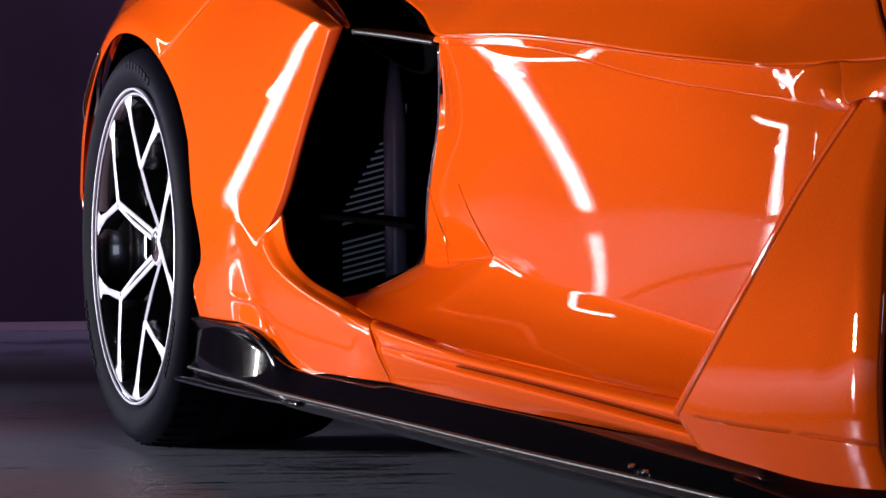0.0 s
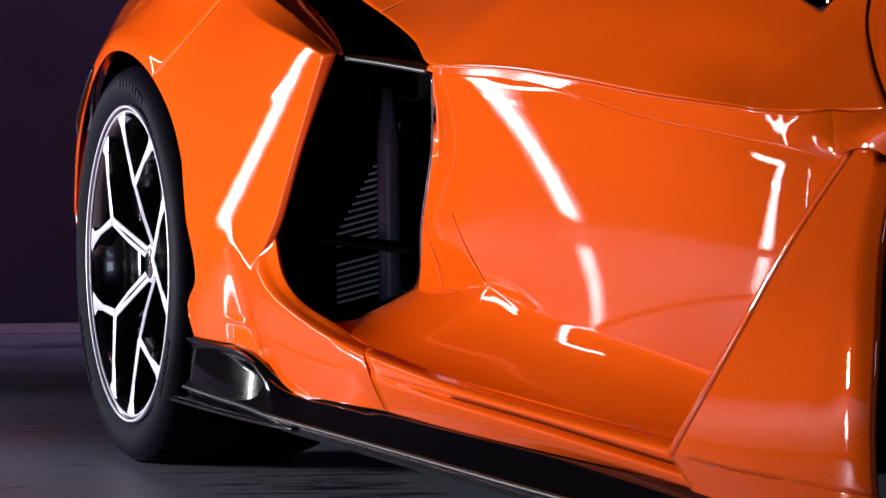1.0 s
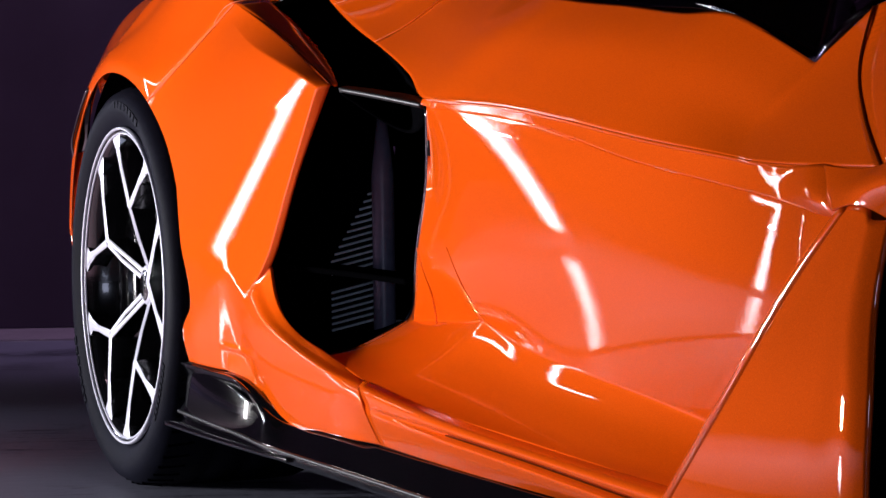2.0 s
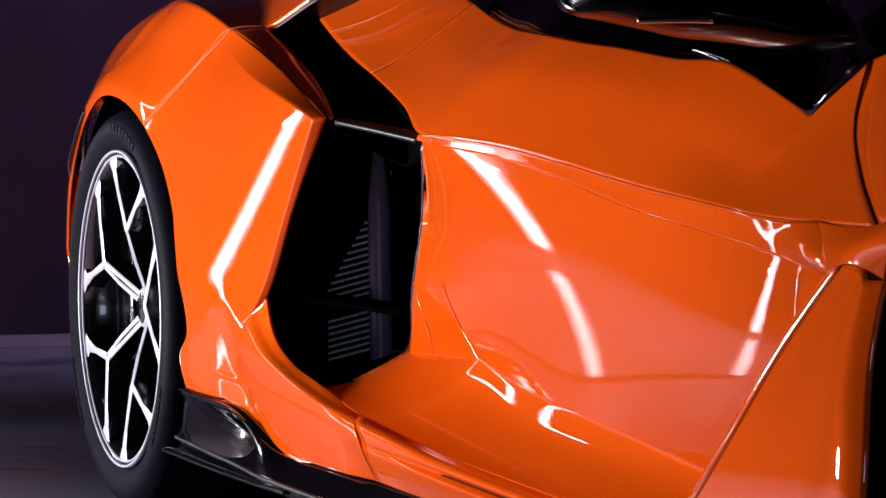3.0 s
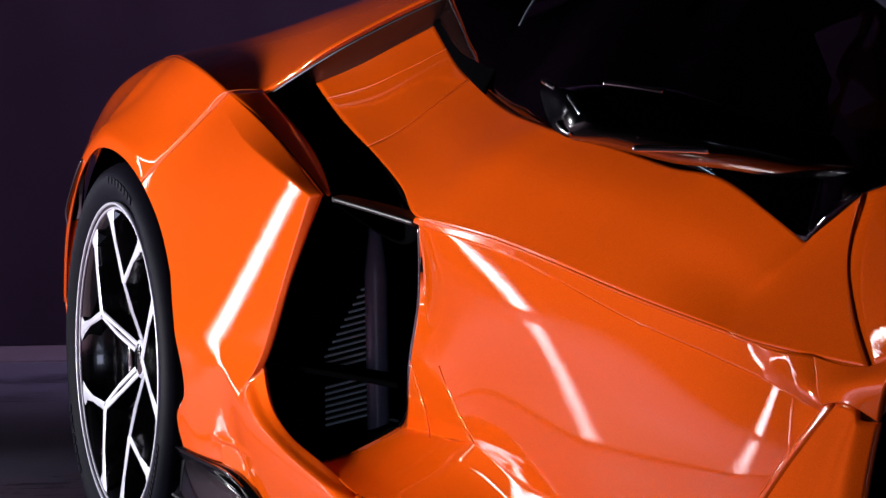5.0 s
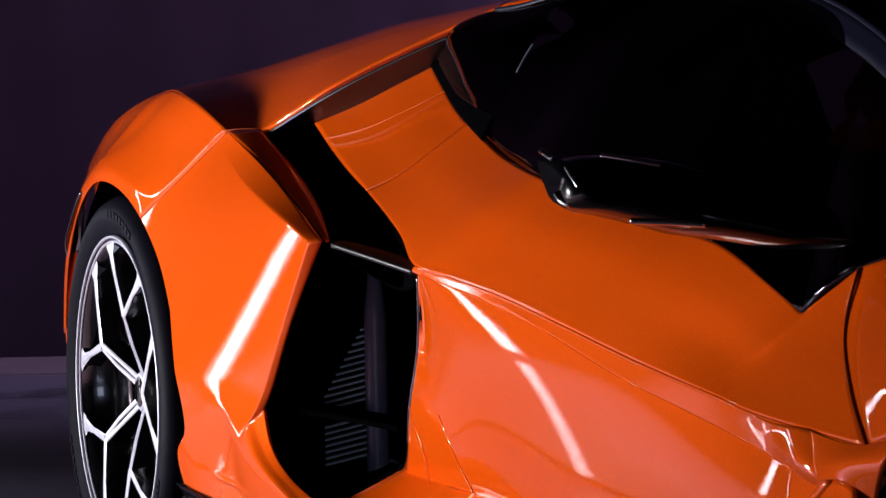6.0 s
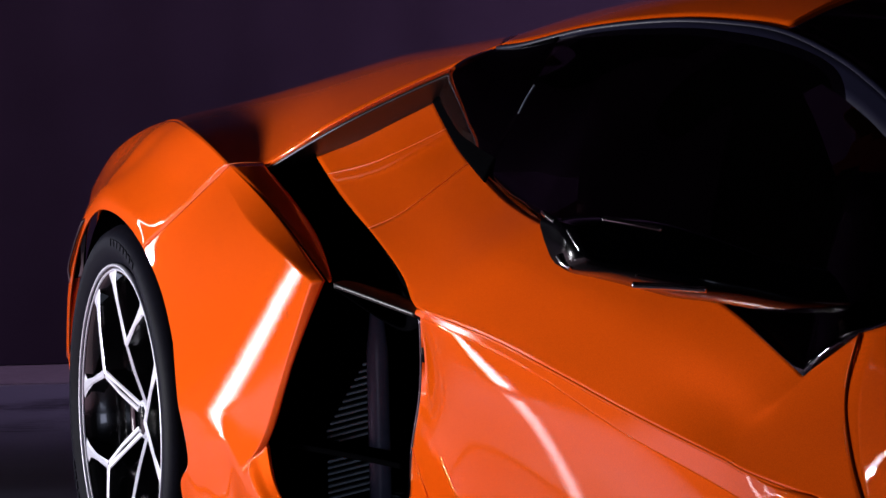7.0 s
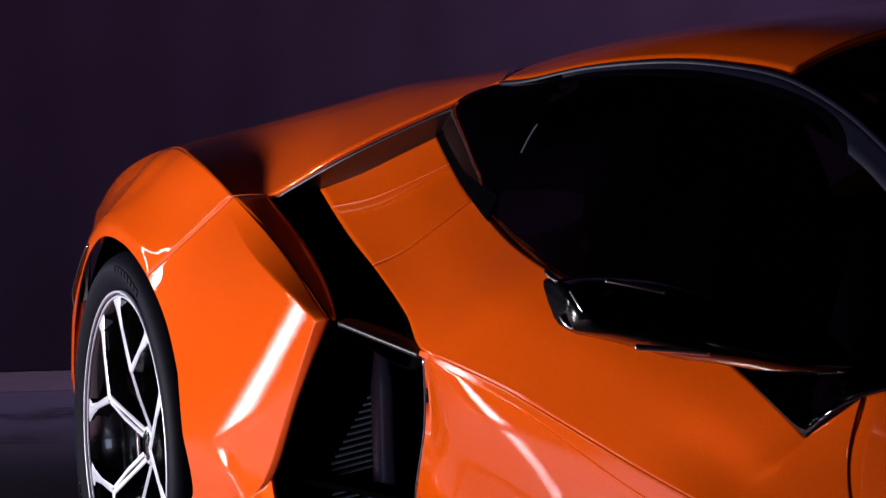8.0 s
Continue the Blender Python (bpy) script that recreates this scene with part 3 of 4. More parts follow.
def build_body():
    low = spline(np.array(LOWER[:4]), 6)
    whole = np.concatenate([np.array(QUARTER), np.transpose(low, (1, 0, 2))[1:]])
    upper = np.concatenate([surface(whole[:3], 70, 160), surface(whole[2:], 121, 160)[1:]])  # a hard corner over the intake
    us, vs = np.linspace(0, 1, 160)[None, :], np.linspace(0, 1, 190)[:, None]
    X, Z = upper[..., 0].copy(), upper[..., 2].copy()
    ridge = np.interp(X, RIDGE_X, RIDGE_Z) - 0.003
    high = smooth_step((Z - ridge) / np.maximum(0.045, 0.448 - ridge))
    front = 0.002 + 0.028 * smooth_step((Z - 0.385) / 0.03) + 0.10 * smooth_step((Z - 0.66) / 0.10)
    turn = 1 - smooth_step((Z - 0.375) / 0.035) * (1 - np.clip((1 - us) / front, 0, 1))
    keep = turn * smooth_step(vs / 0.37)
    upper[..., 1] += keep * (high * flank_y(X, Z) + (1 - high) * low_flank_y(X, Z) - upper[..., 1])
    k0 = int(np.argmin(np.linalg.norm(upper[:, -1] - np.array(LOWER[3][0]), axis=1)))
    edge = upper[k0:, -1]
    rear = surface(LOWER[3:], 70, len(edge))
    for k in range(16):
        rear[k] += (edge - rear[0]) * (1 - k / 16) ** 2 if k else 0
    rear[0] = edge
    fs = np.linspace(0, 1, len(edge))[None, :]
    keep = smooth_step((fs - 0.10) / 0.12) * smooth_step(np.arange(70)[:, None] / 3) * smooth_step((69 - np.arange(70)[:, None]) / 16)
    rear[..., 1] += keep * (low_flank_y(rear[..., 0], rear[..., 2]) - rear[..., 1])
    skin("quarter_panel", [upper, rear], PAINT, car)
    # panel above the seam, over the wheel
    lip = np.array(spline(ARCH[:8], 40))
    lip_top = lip + np.array([0, 0.012, 0])
    lip_top[:, 0] += 0.137 * np.minimum(lip[:, 0], 0) + 0.35 * np.maximum(lip[:, 0], 0) * smooth_step(lip[:, 0] / 0.245)
    lip_top[:, 2] = 0.365 + (lip[:, 2] - 0.365) * 1.105
    seam = spline(QUARTER[0], 40)
    lip_top[:, 1] += (seam[9][1] - lip_top[-1][1]) * smooth_step(lip[:, 0] / 0.245)
    mid = 0.5 * (lip + lip_top) + np.array([0, -0.004, 0])
    pick = np.linspace(0, 39, 14).astype(int)
    lip, mid, base = lip[pick], mid[pick], lip_top[pick]
    top = spline(CREST, 14)
    base[-1] = seam[9]
    mid[-1] = 0.5 * (lip[-1] + seam[9])
    m1 = base * 0.62 + top * 0.38 + np.array([0, 0.0, 0.003])
    m2 = base * 0.25 + top * 0.75 + np.array([0, -0.001, 0.007])
    m1[8:13, 1] += 0.008
    m2[8:13, 1] += 0.006
    m1[-1], m2[-1] = seam[20], seam[31]
    skin("rear_wing_panel", [np.array([lip, mid, base]), np.array([base, m1, m2, top])], PAINT, car, nu=24, nv=60, even=True)
    # haunch and buttress, one smooth sheet from the crest over the valley to the engine lid
    rise = [0.0, 0.030, 0.030, 0.020]
    back = [0.0, -0.093, -0.14, -0.04]
    crest = [CREST[4], CREST[3], CREST[2], CREST[1]]
    side = np.array([crest, 0.6 * np.array(crest) + 0.4 * np.array(BUTTRESS[0]) + np.array([0, 0, -0.002])] + BUTTRESS)
    for k, w in zip(range(1, 7), (0.45, 0.75, 1.0, 0.95, 0.65, 0.15)):
        side[k, :, 2] += w * np.array(rise)
        side[k, :, 0] += w * np.array(back)
        side[k, :, 1] -= 0.43 * w * np.array(back)
    skin("buttress", [surface(side, 90, 40)], PAINT, car, out=(0, 0, 1))
    # strip from the seam to the point above the intake
    inner = [(0.649, 0.075, 0.822), (0.88, 0.055, 0.745), (1.02, 0.03, 0.70), (1.166, -0.010, 0.655)]
    outer = [(0.603, 0.034, 0.822), (0.87, 0.020, 0.744), (1.01, 0.006, 0.70), (1.163, -0.015, 0.654)]
    skin("intake_shoulder", [np.array([outer, 0.5 * np.array(outer) + 0.5 * np.array(inner) + np.array([0, 0, 0.001]), inner])], PAINT, car, nu=8, nv=40, out=(0, 0, 1))
    skin("sill", [SILL], PAINT, car, nu=50, nv=72)
    # dark bar laid in the sill's groove to paint in its shade
    tube("sill_groove_shade", [(r[3][0], r[3][1] - 0.002, r[3][2]) for r in SILL[1:]], 0.0010, GROOVE, car, "dark line that stands for shade in the groove", both=True)
    skin("duct_floor", [LEDGE[:2]], LINER, car, nu=16, nv=24, out=(0, 0, 1))
    def scoop(first, last, nu, formed):
        """Door face and ledge between two stations, met in a tight rounded crease."""
        face = surface(np.array(DOOR_LOW[first:last]), nu, 60, True)
        if formed:
            face[..., 1] = [[door_y(p[0], p[2]) for p in row] for row in face]
        else:
            face[-1, :, 1] = [door_y(p[0], p[2]) for p in face[-1]]
            w = np.linspace(0, 1, nu)[:, None]
            face[..., 1] = (1 - w) * face[0, :, 1] + w * face[-1, :, 1]
        ledge = surface(np.array(LEDGE[first + 1:last + 1]), nu, 40, True)
        fade = np.linspace(1, 0, 40)[None, :, None]
        ledge = ledge + (face[:, -1:] - ledge[:, :1]) * fade
        rows = []
        for f, l in zip(face, ledge):
            r = 0.0045
            df = np.linalg.norm(f - f[-1], axis=1)
            dl = np.linalg.norm(l - l[0], axis=1)
            a, b = f[df > r], l[dl > r]
            pa, pb = f[-1] + (a[-1] - f[-1]) * r / np.linalg.norm(a[-1] - f[-1]), l[0] + (b[0] - l[0]) * r / np.linalg.norm(b[0] - l[0])
            arc = [(1 - q) ** 2 * pa + 2 * q * (1 - q) * f[-1] + q * q * pb for q in np.linspace(0, 1, 9)]
            line = np.concatenate([a, arc, b])
            at = np.linspace(0, 1, len(line))
            goal = np.linspace(0, 1, 112)
            rows.append(np.stack([np.interp(goal, at, line[:, k]) for k in range(3)], axis=1) if len(line) != 112 else line)
        return np.array(rows)

    facet = np.array(FACET)
    for row in facet[1:8]:
        row[0, 1] = door_y(row[0, 0], row[0, 2])
        row[2, 1] = row[0, 1] - 0.16 * (row[2, 2] - row[0, 2])
        row[0] += np.array([0, -0.0015, -0.002])
        row[1] = 0.5 * (row[0] + row[2])
    facet[7, 2] = (2.358, -0.048, 0.5075)
    shoulder = np.array(SHOULDER[2:] + SHOULDER_F[1:])
    for row in shoulder[2:-1]:  # its edge lies on the facet's
        row[:3, 1] += (np.interp(row[0, 0], facet[1:8, 2, 0], facet[1:8, 2, 1]) - row[0, 1]) * np.array([1.0, 0.5, 0.15])
    skin("door_panel", [np.concatenate([scoop(0, 2, 16, False), scoop(1, 9, 110, True)[1:]]), surface(shoulder, 150, 36), surface(facet[:2], 16, 16, True), surface(facet[1:], 81, 16, True)], PAINT, car, weld=False)
    tube("door_crease", shoulder[2:, 0] + np.array([0, 0.0012, -0.0014]), 0.0021, PAINT, car, both=True, sides=24, n=120)
    corner = [[(2.355, -0.048, 0.5075), (2.43, -0.053, 0.503), (2.50, -0.056, 0.52)], [(2.372, -0.056, 0.484), (2.42, -0.060, 0.490), (2.48, -0.064, 0.494)],
              [(2.385, -0.060, 0.470), (2.42, -0.061, 0.474), (2.455, -0.055, 0.462)]]
    skin("wing_corner", [corner], PAINT, car)
    skin("rear_shoulder", [SHOULDER[:3]], PAINT, car, nu=50, nv=24, out=(0, -0.4, 1))
    skin("front_wing", [FRONT_WING], PAINT, car, nu=50, nv=24)
    skin("wing_blade", [BLADE, BLADE_FOOT], PAINT, car, nu=40, nv=30)
    tube("blade_edge", [(r[0][0] + 0.004, r[0][1] + 0.005, r[0][2]) for r in BLADE], 0.0075, PAINT, car, both=True, sides=16)
    skin("blade_edge", [rounded_return([r[0] for r in BLADE], (0.35, 1, 0.0), 0.05)], PAINT, car, thick=0.002, out=(-1, 0, 0))
    skin("roof", [ROOF], PAINT, car, nu=50, nv=30, out=(0, 0, 1))
    skin("hood", [HOOD], PAINT, car, out=(0, 0, 1))
    skin("windscreen", [SCREEN], GLASS, car, out=(0, 0, 1))
    # engine lid between the buttresses and the tail
    lid = [[(1.02, 0.38, 1.000), (0.95, 0.60, 1.030), (0.92, 0.97, 1.045)],
           [(0.55, 0.66, 0.985), (0.53, 0.80, 0.99), (0.52, 0.97, 0.99)],
           [(-0.10, 0.50, 0.90), (-0.10, 0.72, 0.915), (-0.10, 0.97, 0.92)],
           [(-0.75, 0.40, 0.80), (-0.80, 0.68, 0.82), (-0.82, 0.97, 0.83)]]
    skin("engine_lid", [lid], BLACK_SATIN, car, out=(0, 0, 1))
    tail = [[(-0.47, 0.085, 0.80), (-0.42, 0.28, 0.83), (-0.10, 0.50, 0.89)],
            [(-0.70, 0.16, 0.74), (-0.74, 0.32, 0.80), (-0.75, 0.45, 0.805)],
            [(-0.86, 0.30, 0.52), (-0.92, 0.52, 0.52), (-0.94, 0.97, 0.52)],
            [(-0.80, 0.34, 0.24), (-0.84, 0.56, 0.22), (-0.86, 0.97, 0.22)]]
    skin("tail_panel", [tail], PAINT, car, out=(-1, 0, 0.3))
    flank = [[(-0.36, 0.0, 0.46), (-0.36, 0.01, 0.34), (-0.36, 0.04, 0.22)],
             [(-0.37, 0.03, 0.60), (-0.52, 0.11, 0.45), (-0.60, 0.15, 0.22)],
             [(-0.48, 0.11, 0.775), (-0.70, 0.16, 0.74), (-0.80, 0.34, 0.24)]]
    skin("tail_flank", [flank], PAINT, car, out=(-0.5, -1, 0))
    # fine creases of the three-cornered field beside the intake
    for pts in ([(1.405, 0.438), (1.44, 0.395), (1.463, 0.371), (1.485, 0.349)], [(1.483, 0.349), (1.42, 0.346), (1.38, 0.345)]):
        tube("door_crease", [(x, door_y(x, z) - 0.0004, z) for x, z in pts], 0.0007, PAINT, car, both=True)
    tube("door_crease", [(1.276, 0.0535, 0.437), (1.290, 0.0560, 0.408), (1.312, 0.0590, 0.373), (1.318, 0.0620, 0.340)], 0.0008, PAINT, car, both=True)
    # seams: lighter bars paint in lit panel edges, dark bars the shaded gaps
    tube("panel_seam", [(0.248, -0.012, 0.690), (0.345, 0.010, 0.733), (0.47, 0.026, 0.779), (0.603, 0.033, 0.823), (0.649, 0.074, 0.824)], 0.0006, SEAM_GLINT, car, both=True)
    tube("panel_seam", [(1.07, 0.082, 0.721), (1.12, 0.1075, 0.7395), (1.16, 0.142, 0.7713), (1.19, 0.186, 0.810)], 0.0005, SEAM_GLINT, car, both=True)
    tube("panel_seam", [(0.80, 0.125, 0.802), (0.90, 0.1555, 0.8145), (0.97, 0.1865, 0.8355), (1.04, 0.223, 0.862)], 0.0004, SEAM_GLINT, car, both=True)
    tube("panel_seam", [(2.445, -0.054, 0.502), (2.393, -0.033, 0.545), (2.348, -0.005, 0.592), (2.345, 0.011, 0.637)], 0.0012, SEAM, car, both=True)
    tube("panel_seam", [(1.282, -0.022, 0.2725), (1.30, -0.035, 0.2675), (1.32, -0.047, 0.262)], 0.0005, SEAM, car, both=True)


build_body()


def build_underbody():
    bm = bmesh.new()
    block(bm, (1.35, YC, 0.33), (4.1, 1.2, 0.40), bevel=0.05)
    part("underbody", bm, LINER, car)
    for k, x in enumerate((0.0, 2.86)):
        for side in (0, 1):
            bm = bmesh.new()
            r = 0.43 if k == 0 else 0.41
            revolve(bm, [(r, 0.03), (r, 0.40), (0.06, 0.40)], 40)
            for v in bm.verts:
                v.co = Vector((v.co.x + x, v.co.y if side == 0 else 2 * YC - v.co.y, max(v.co.z + 0.365, 0.16)))
            part("wheel_arch_liner", bm, LINER, car)


build_underbody()


def build_skirt():
    top = [(0.42, -0.010, 0.248), (0.62, -0.022, 0.245), (0.78, -0.030, 0.238), (0.90, -0.026, 0.205), (0.97, -0.019, 0.192), (1.20, -0.022, 0.193),
           (1.45, -0.028, 0.188), (1.75, -0.030, 0.183), (2.07, -0.033, 0.178), (2.46, -0.035, 0.168)]
    low = [(0.39, -0.006, 0.166), (0.62, -0.024, 0.164), (0.82, -0.040, 0.163), (0.95, -0.050, 0.160), (1.05, -0.050, 0.158), (1.22, -0.050, 0.155),
           (1.47, -0.052, 0.151), (1.78, -0.056, 0.146), (2.07, -0.060, 0.143), (2.46, -0.060, 0.135)]
    mid = 0.5 * (np.array(top) + np.array(low)) + np.array([[0, 0.016 if x < 0.9 else 0.0, 0] for x, y, z in top])
    under = [(x, y + 0.006, z - 0.012) for x, y, z in low]
    inn = [(x, y + 0.20, z - 0.02) for x, y, z in low]
    skin("side_skirt", [np.array([top, mid, low])], CARBON, car, "gloss carbon side skirt", thick=0.003, nu=14, nv=90)
    shelf = [(x, y + 0.045, z + 0.012) for x, y, z in top]
    skin("skirt_shelf", [np.array([top, shelf])], CARBON, car, thick=0.002, nu=4, nv=90, out=(0, -0.2, 1))
    skin("skirt_splitter", [np.array([low, under, inn])], CARBON, car, thick=0.002, nu=8, nv=90, out=(0, -0.2, -1))
    tube("skirt_edge", low, 0.0030, BLACK_SATIN, car, both=True, n=90)
    # flat fin behind the wheel
    grid = []
    for x in np.linspace(0.405, 0.955, 60):
        head = np.interp(x, [0.40, 0.441, 0.595, 0.70, 0.791, 0.85, 0.893, 0.925, 0.955], [0.253, 0.251, 0.239, 0.230, 0.219, 0.210, 0.199, 0.184, 0.163])
        foot = np.interp(x, [0.40, 0.678, 0.955], [0.160, 0.157, 0.161])
        y = -0.032 + 0.028 * (x - 0.87) + 0.20 * (x - 0.87) ** 2
        grid.append([(x, y + 0.07 * (z - foot) + 0.35 * (z - foot) ** 2, z) for z in np.linspace(foot, head, 20)])
    skin("skirt_fin", [np.array(grid)], CARBON, car, "gloss black fin of the side skirt", thick=0.006)
    foot_line = [(0.40, -0.034, 0.1515), (0.66, -0.040, 0.149), (0.90, -0.048, 0.150), (1.06, -0.052, 0.1515)]
    back_line = [(x, y + 0.06, z + 0.004) for x, y, z in foot_line]
    skin("fin_foot", [np.array([foot_line, back_line])], CARBON, car, thick=0.006, nu=4, nv=40, out=(0, 0, 1))


build_skirt()


def skirt_bolts():
    for x, z in ((2.020, 0.1535), (2.047, 0.1505)):
        bm = bmesh.new()
        revolve(bm, [(0.0, -0.002), (0.0017, -0.0018), (0.0023, -0.0006), (0.0023, 0.004)], 14)
        bmesh.ops.translate(bm, verts=bm.verts, vec=(x, -0.0585, z))
        part("bolt", bm, CHROME, car, "small bright bolt")


skirt_bolts()


def build_intake():
    # dark duct behind the opening
    back = [[(1.40, 0.10, 0.66), (1.20, 0.24, 0.66), (0.62, 0.30, 0.70)],
            [(1.36, 0.12, 0.50), (1.10, 0.26, 0.50), (0.60, 0.30, 0.50)],
            [(1.12, 0.16, 0.30), (0.95, 0.26, 0.30), (0.60, 0.30, 0.28)]]
    skin("intake_duct", [back], LINER, car, out=(0.3, -1, 0))
    skin("intake_duct", [[[(0.86, 0.03, 0.66), (0.72, 0.2, 0.66), (0.60, 0.30, 0.68)], [(0.84, 0.03, 0.30), (0.70, 0.2, 0.30), (0.60, 0.30, 0.28)]]], LINER, car, out=(1, 0, 0))
    # upper duct beside the shoulder
    a = [(0.649, 0.080, 0.815), (0.88, 0.060, 0.735), (1.02, 0.035, 0.69), (1.166, -0.004, 0.645)]
    m = [(0.68, 0.13, 0.75), (0.90, 0.12, 0.67), (1.06, 0.10, 0.63), (1.24, 0.06, 0.59)]
    b = [(0.705, 0.146, 0.828), (0.905, 0.116, 0.758), (1.075, 0.09, 0.712), (1.382, 0.026, 0.615)]
    skin("upper_duct", [np.array([a, m, b])], LINER, car, out=(0, -0.3, 1))
    c = [(0.649, 0.080, 0.815), (0.827, 0.136, 0.875), (0.920, 0.190, 0.912), (1.005, 0.245, 0.944), (1.092, 0.290, 0.968)]
    e = [(0.701, 0.143, 0.832), (0.79, 0.184, 0.845), (0.86, 0.219, 0.868), (0.94, 0.250, 0.900), (1.06, 0.284, 0.955)]
    c, e = np.array(c), np.array(e)
    # black on this orange underside stands in for its shade
    skin("buttress_return", [np.array([c, 0.5 * (c + e) + np.array([0, 0.012, 0]), e])], BLACK_SATIN, car, out=(0, -0.3, 1))
    rim = [(x - 0.004, y + 0.003, z + 0.004) for x, y, z in c]
    tube("buttress_rim", rim, 0.0045, PAINT, car, both=True, sides=12)
    wall = [[(0.62, 0.075, 0.60), (0.56, 0.20, 0.60), (0.50, 0.42, 0.60)], [(0.62, 0.085, 0.815), (0.56, 0.19, 0.875), (0.50, 0.42, 0.93)]]
    skin("duct_back", [wall], LINER, car, nu=6, nv=16, out=(1, -0.3, 0))
    # blade bridging the top of the opening and the lower strut
    bar = np.array([[(1.165, -0.008, 0.650), (1.27, 0.004, 0.634), (1.374, 0.021, 0.616)],
                    [(1.158, 0.010, 0.653), (1.262, 0.025, 0.639), (1.366, 0.042, 0.622)],
                    [(1.150, 0.030, 0.650), (1.255, 0.047, 0.636), (1.358, 0.062, 0.618)]])
    skin("intake_blade", [bar], BLACK_SATIN, car, thick=0.006, out=(0, 0, 1))
    strut = np.array([[(0.90, 0.000, 0.414), (0.99, 0.055, 0.405), (1.10, 0.115, 0.392)],
                      [(0.87, 0.04, 0.418), (0.96, 0.09, 0.410), (1.07, 0.145, 0.398)]])
    skin("intake_strut", [strut], LINER, car, thick=0.008, out=(0, 0, 1))
    # glossy frame along the door side of the opening
    f0 = [r for r in DOOR_LOW[0]] + [(1.03, 0.14, 0.330), (0.96, 0.15, 0.325)]
    tube("intake_frame", [(x - 0.004, y + 0.006, z) for x, y, z in f0], 0.007, BLACK_GLOSS, car, both=True)
    skin("intake_frame_side", [rounded_return(f0, (-1, 0.9, 0.0), 0.09)], BLACK_SATIN, car, thick=0.002, out=(-1, -0.3, 0))


build_intake()


def radiator_slats():
    # one slat mesh, shared
    bm = bmesh.new()
    block(bm, (0, 0, 0), (0.080, 0.010, 0.0030), bevel=0.0006)
    me = bpy.data.meshes.new("slat")
    bm.to_mesh(me)
    bm.free()
    me.materials.append(RAD)
    frame_bm = bmesh.new()
    block(frame_bm, (0.834, 0.150, 0.43), (0.082, 0.012, 0.34), Matrix.Rotation(radians(55), 3, "Z"), bevel=0.003)
    core = part("radiator", frame_bm, LINER, car, "dark radiator with pale horizontal slats")
    for k in range(23):
        z = 0.322 + 0.0093 * k
        if 0.382 < z < 0.402:
            continue
        short = min(0.8, max(0.0, (z - 0.425) / 0.12))  # the upper slats are half hidden by the duct wall
        ob = new("slat", me)
        ob.parent = core
        off = 0.045 * short
        ob.matrix_local = pose(0.8440 + 0.574 * off, 0.1380 + 0.819 * off, z + 0.3 * off, 10, -14, 55) @ Matrix.Diagonal((1 - short, 1, 1, 1))
    bm = bmesh.new()
    revolve(bm, [(0.0, -0.16), (0.013, -0.16), (0.016, -0.12), (0.016, 0.10), (0.006, 0.19), (0.0, 0.19)], 20)
    bmesh.ops.rotate(bm, verts=bm.verts, matrix=Matrix.Rotation(radians(90), 3, "X"))
    bmesh.ops.translate(bm, verts=bm.verts, vec=(0.985, 0.125, 0.44))
    part("coolant_pipe", bm, PIPE, car, "satin grey coolant pipe")


radiator_slats()


def build_glasshouse():
    belt, rail = np.array(BELT), np.array(RAIL)
    mid = 0.5 * (belt + rail) + np.array([0, -0.022, 0.012])
    mid[7:] = 0.5 * (belt + rail)[7:] + np.array([0, -0.010, 0.004])
    skin("side_window", [surface(np.array([belt[:8], mid[:8], rail[:8]]), 24, 70), surface(np.array([belt[7:], mid[7:], rail[7:]]), 24, 24)], GLASS, car,
         "dark tinted side window", thick=0.003)
    q = np.array([[(0.94, 0.240, 0.904), (1.083, 0.208, 0.841), (1.19, 0.181, 0.809), (1.30, 0.154, 0.780)],
                  [(1.092, 0.278, 0.974), (1.13, 0.277, 0.973), (1.20, 0.279, 0.973), (1.27, 0.286, 0.977)]])
    skin("quarter_window", [np.array([q[0], 0.5 * (q[0] + q[1]), q[1]])], LINER, car, "black quarter window panel", thick=0.003)
    tube("window_pillar", [(1.321, 0.221, 0.905), (1.318, 0.210, 0.888), (1.316, 0.199, 0.868)], 0.0008, RAD, car, "thin pale pillar strip", both=True)
    skin("window_frame", [lerp_strip(RAIL, BELT, 0.0, 0.12, 80, 0.006)], TRIM, car, thick=0.003)
    tube("window_seal", [(x, y - 0.006, z - 0.003) for x, y, z in RAIL], 0.004, TRIM, car, both=True, n=70)


build_glasshouse()


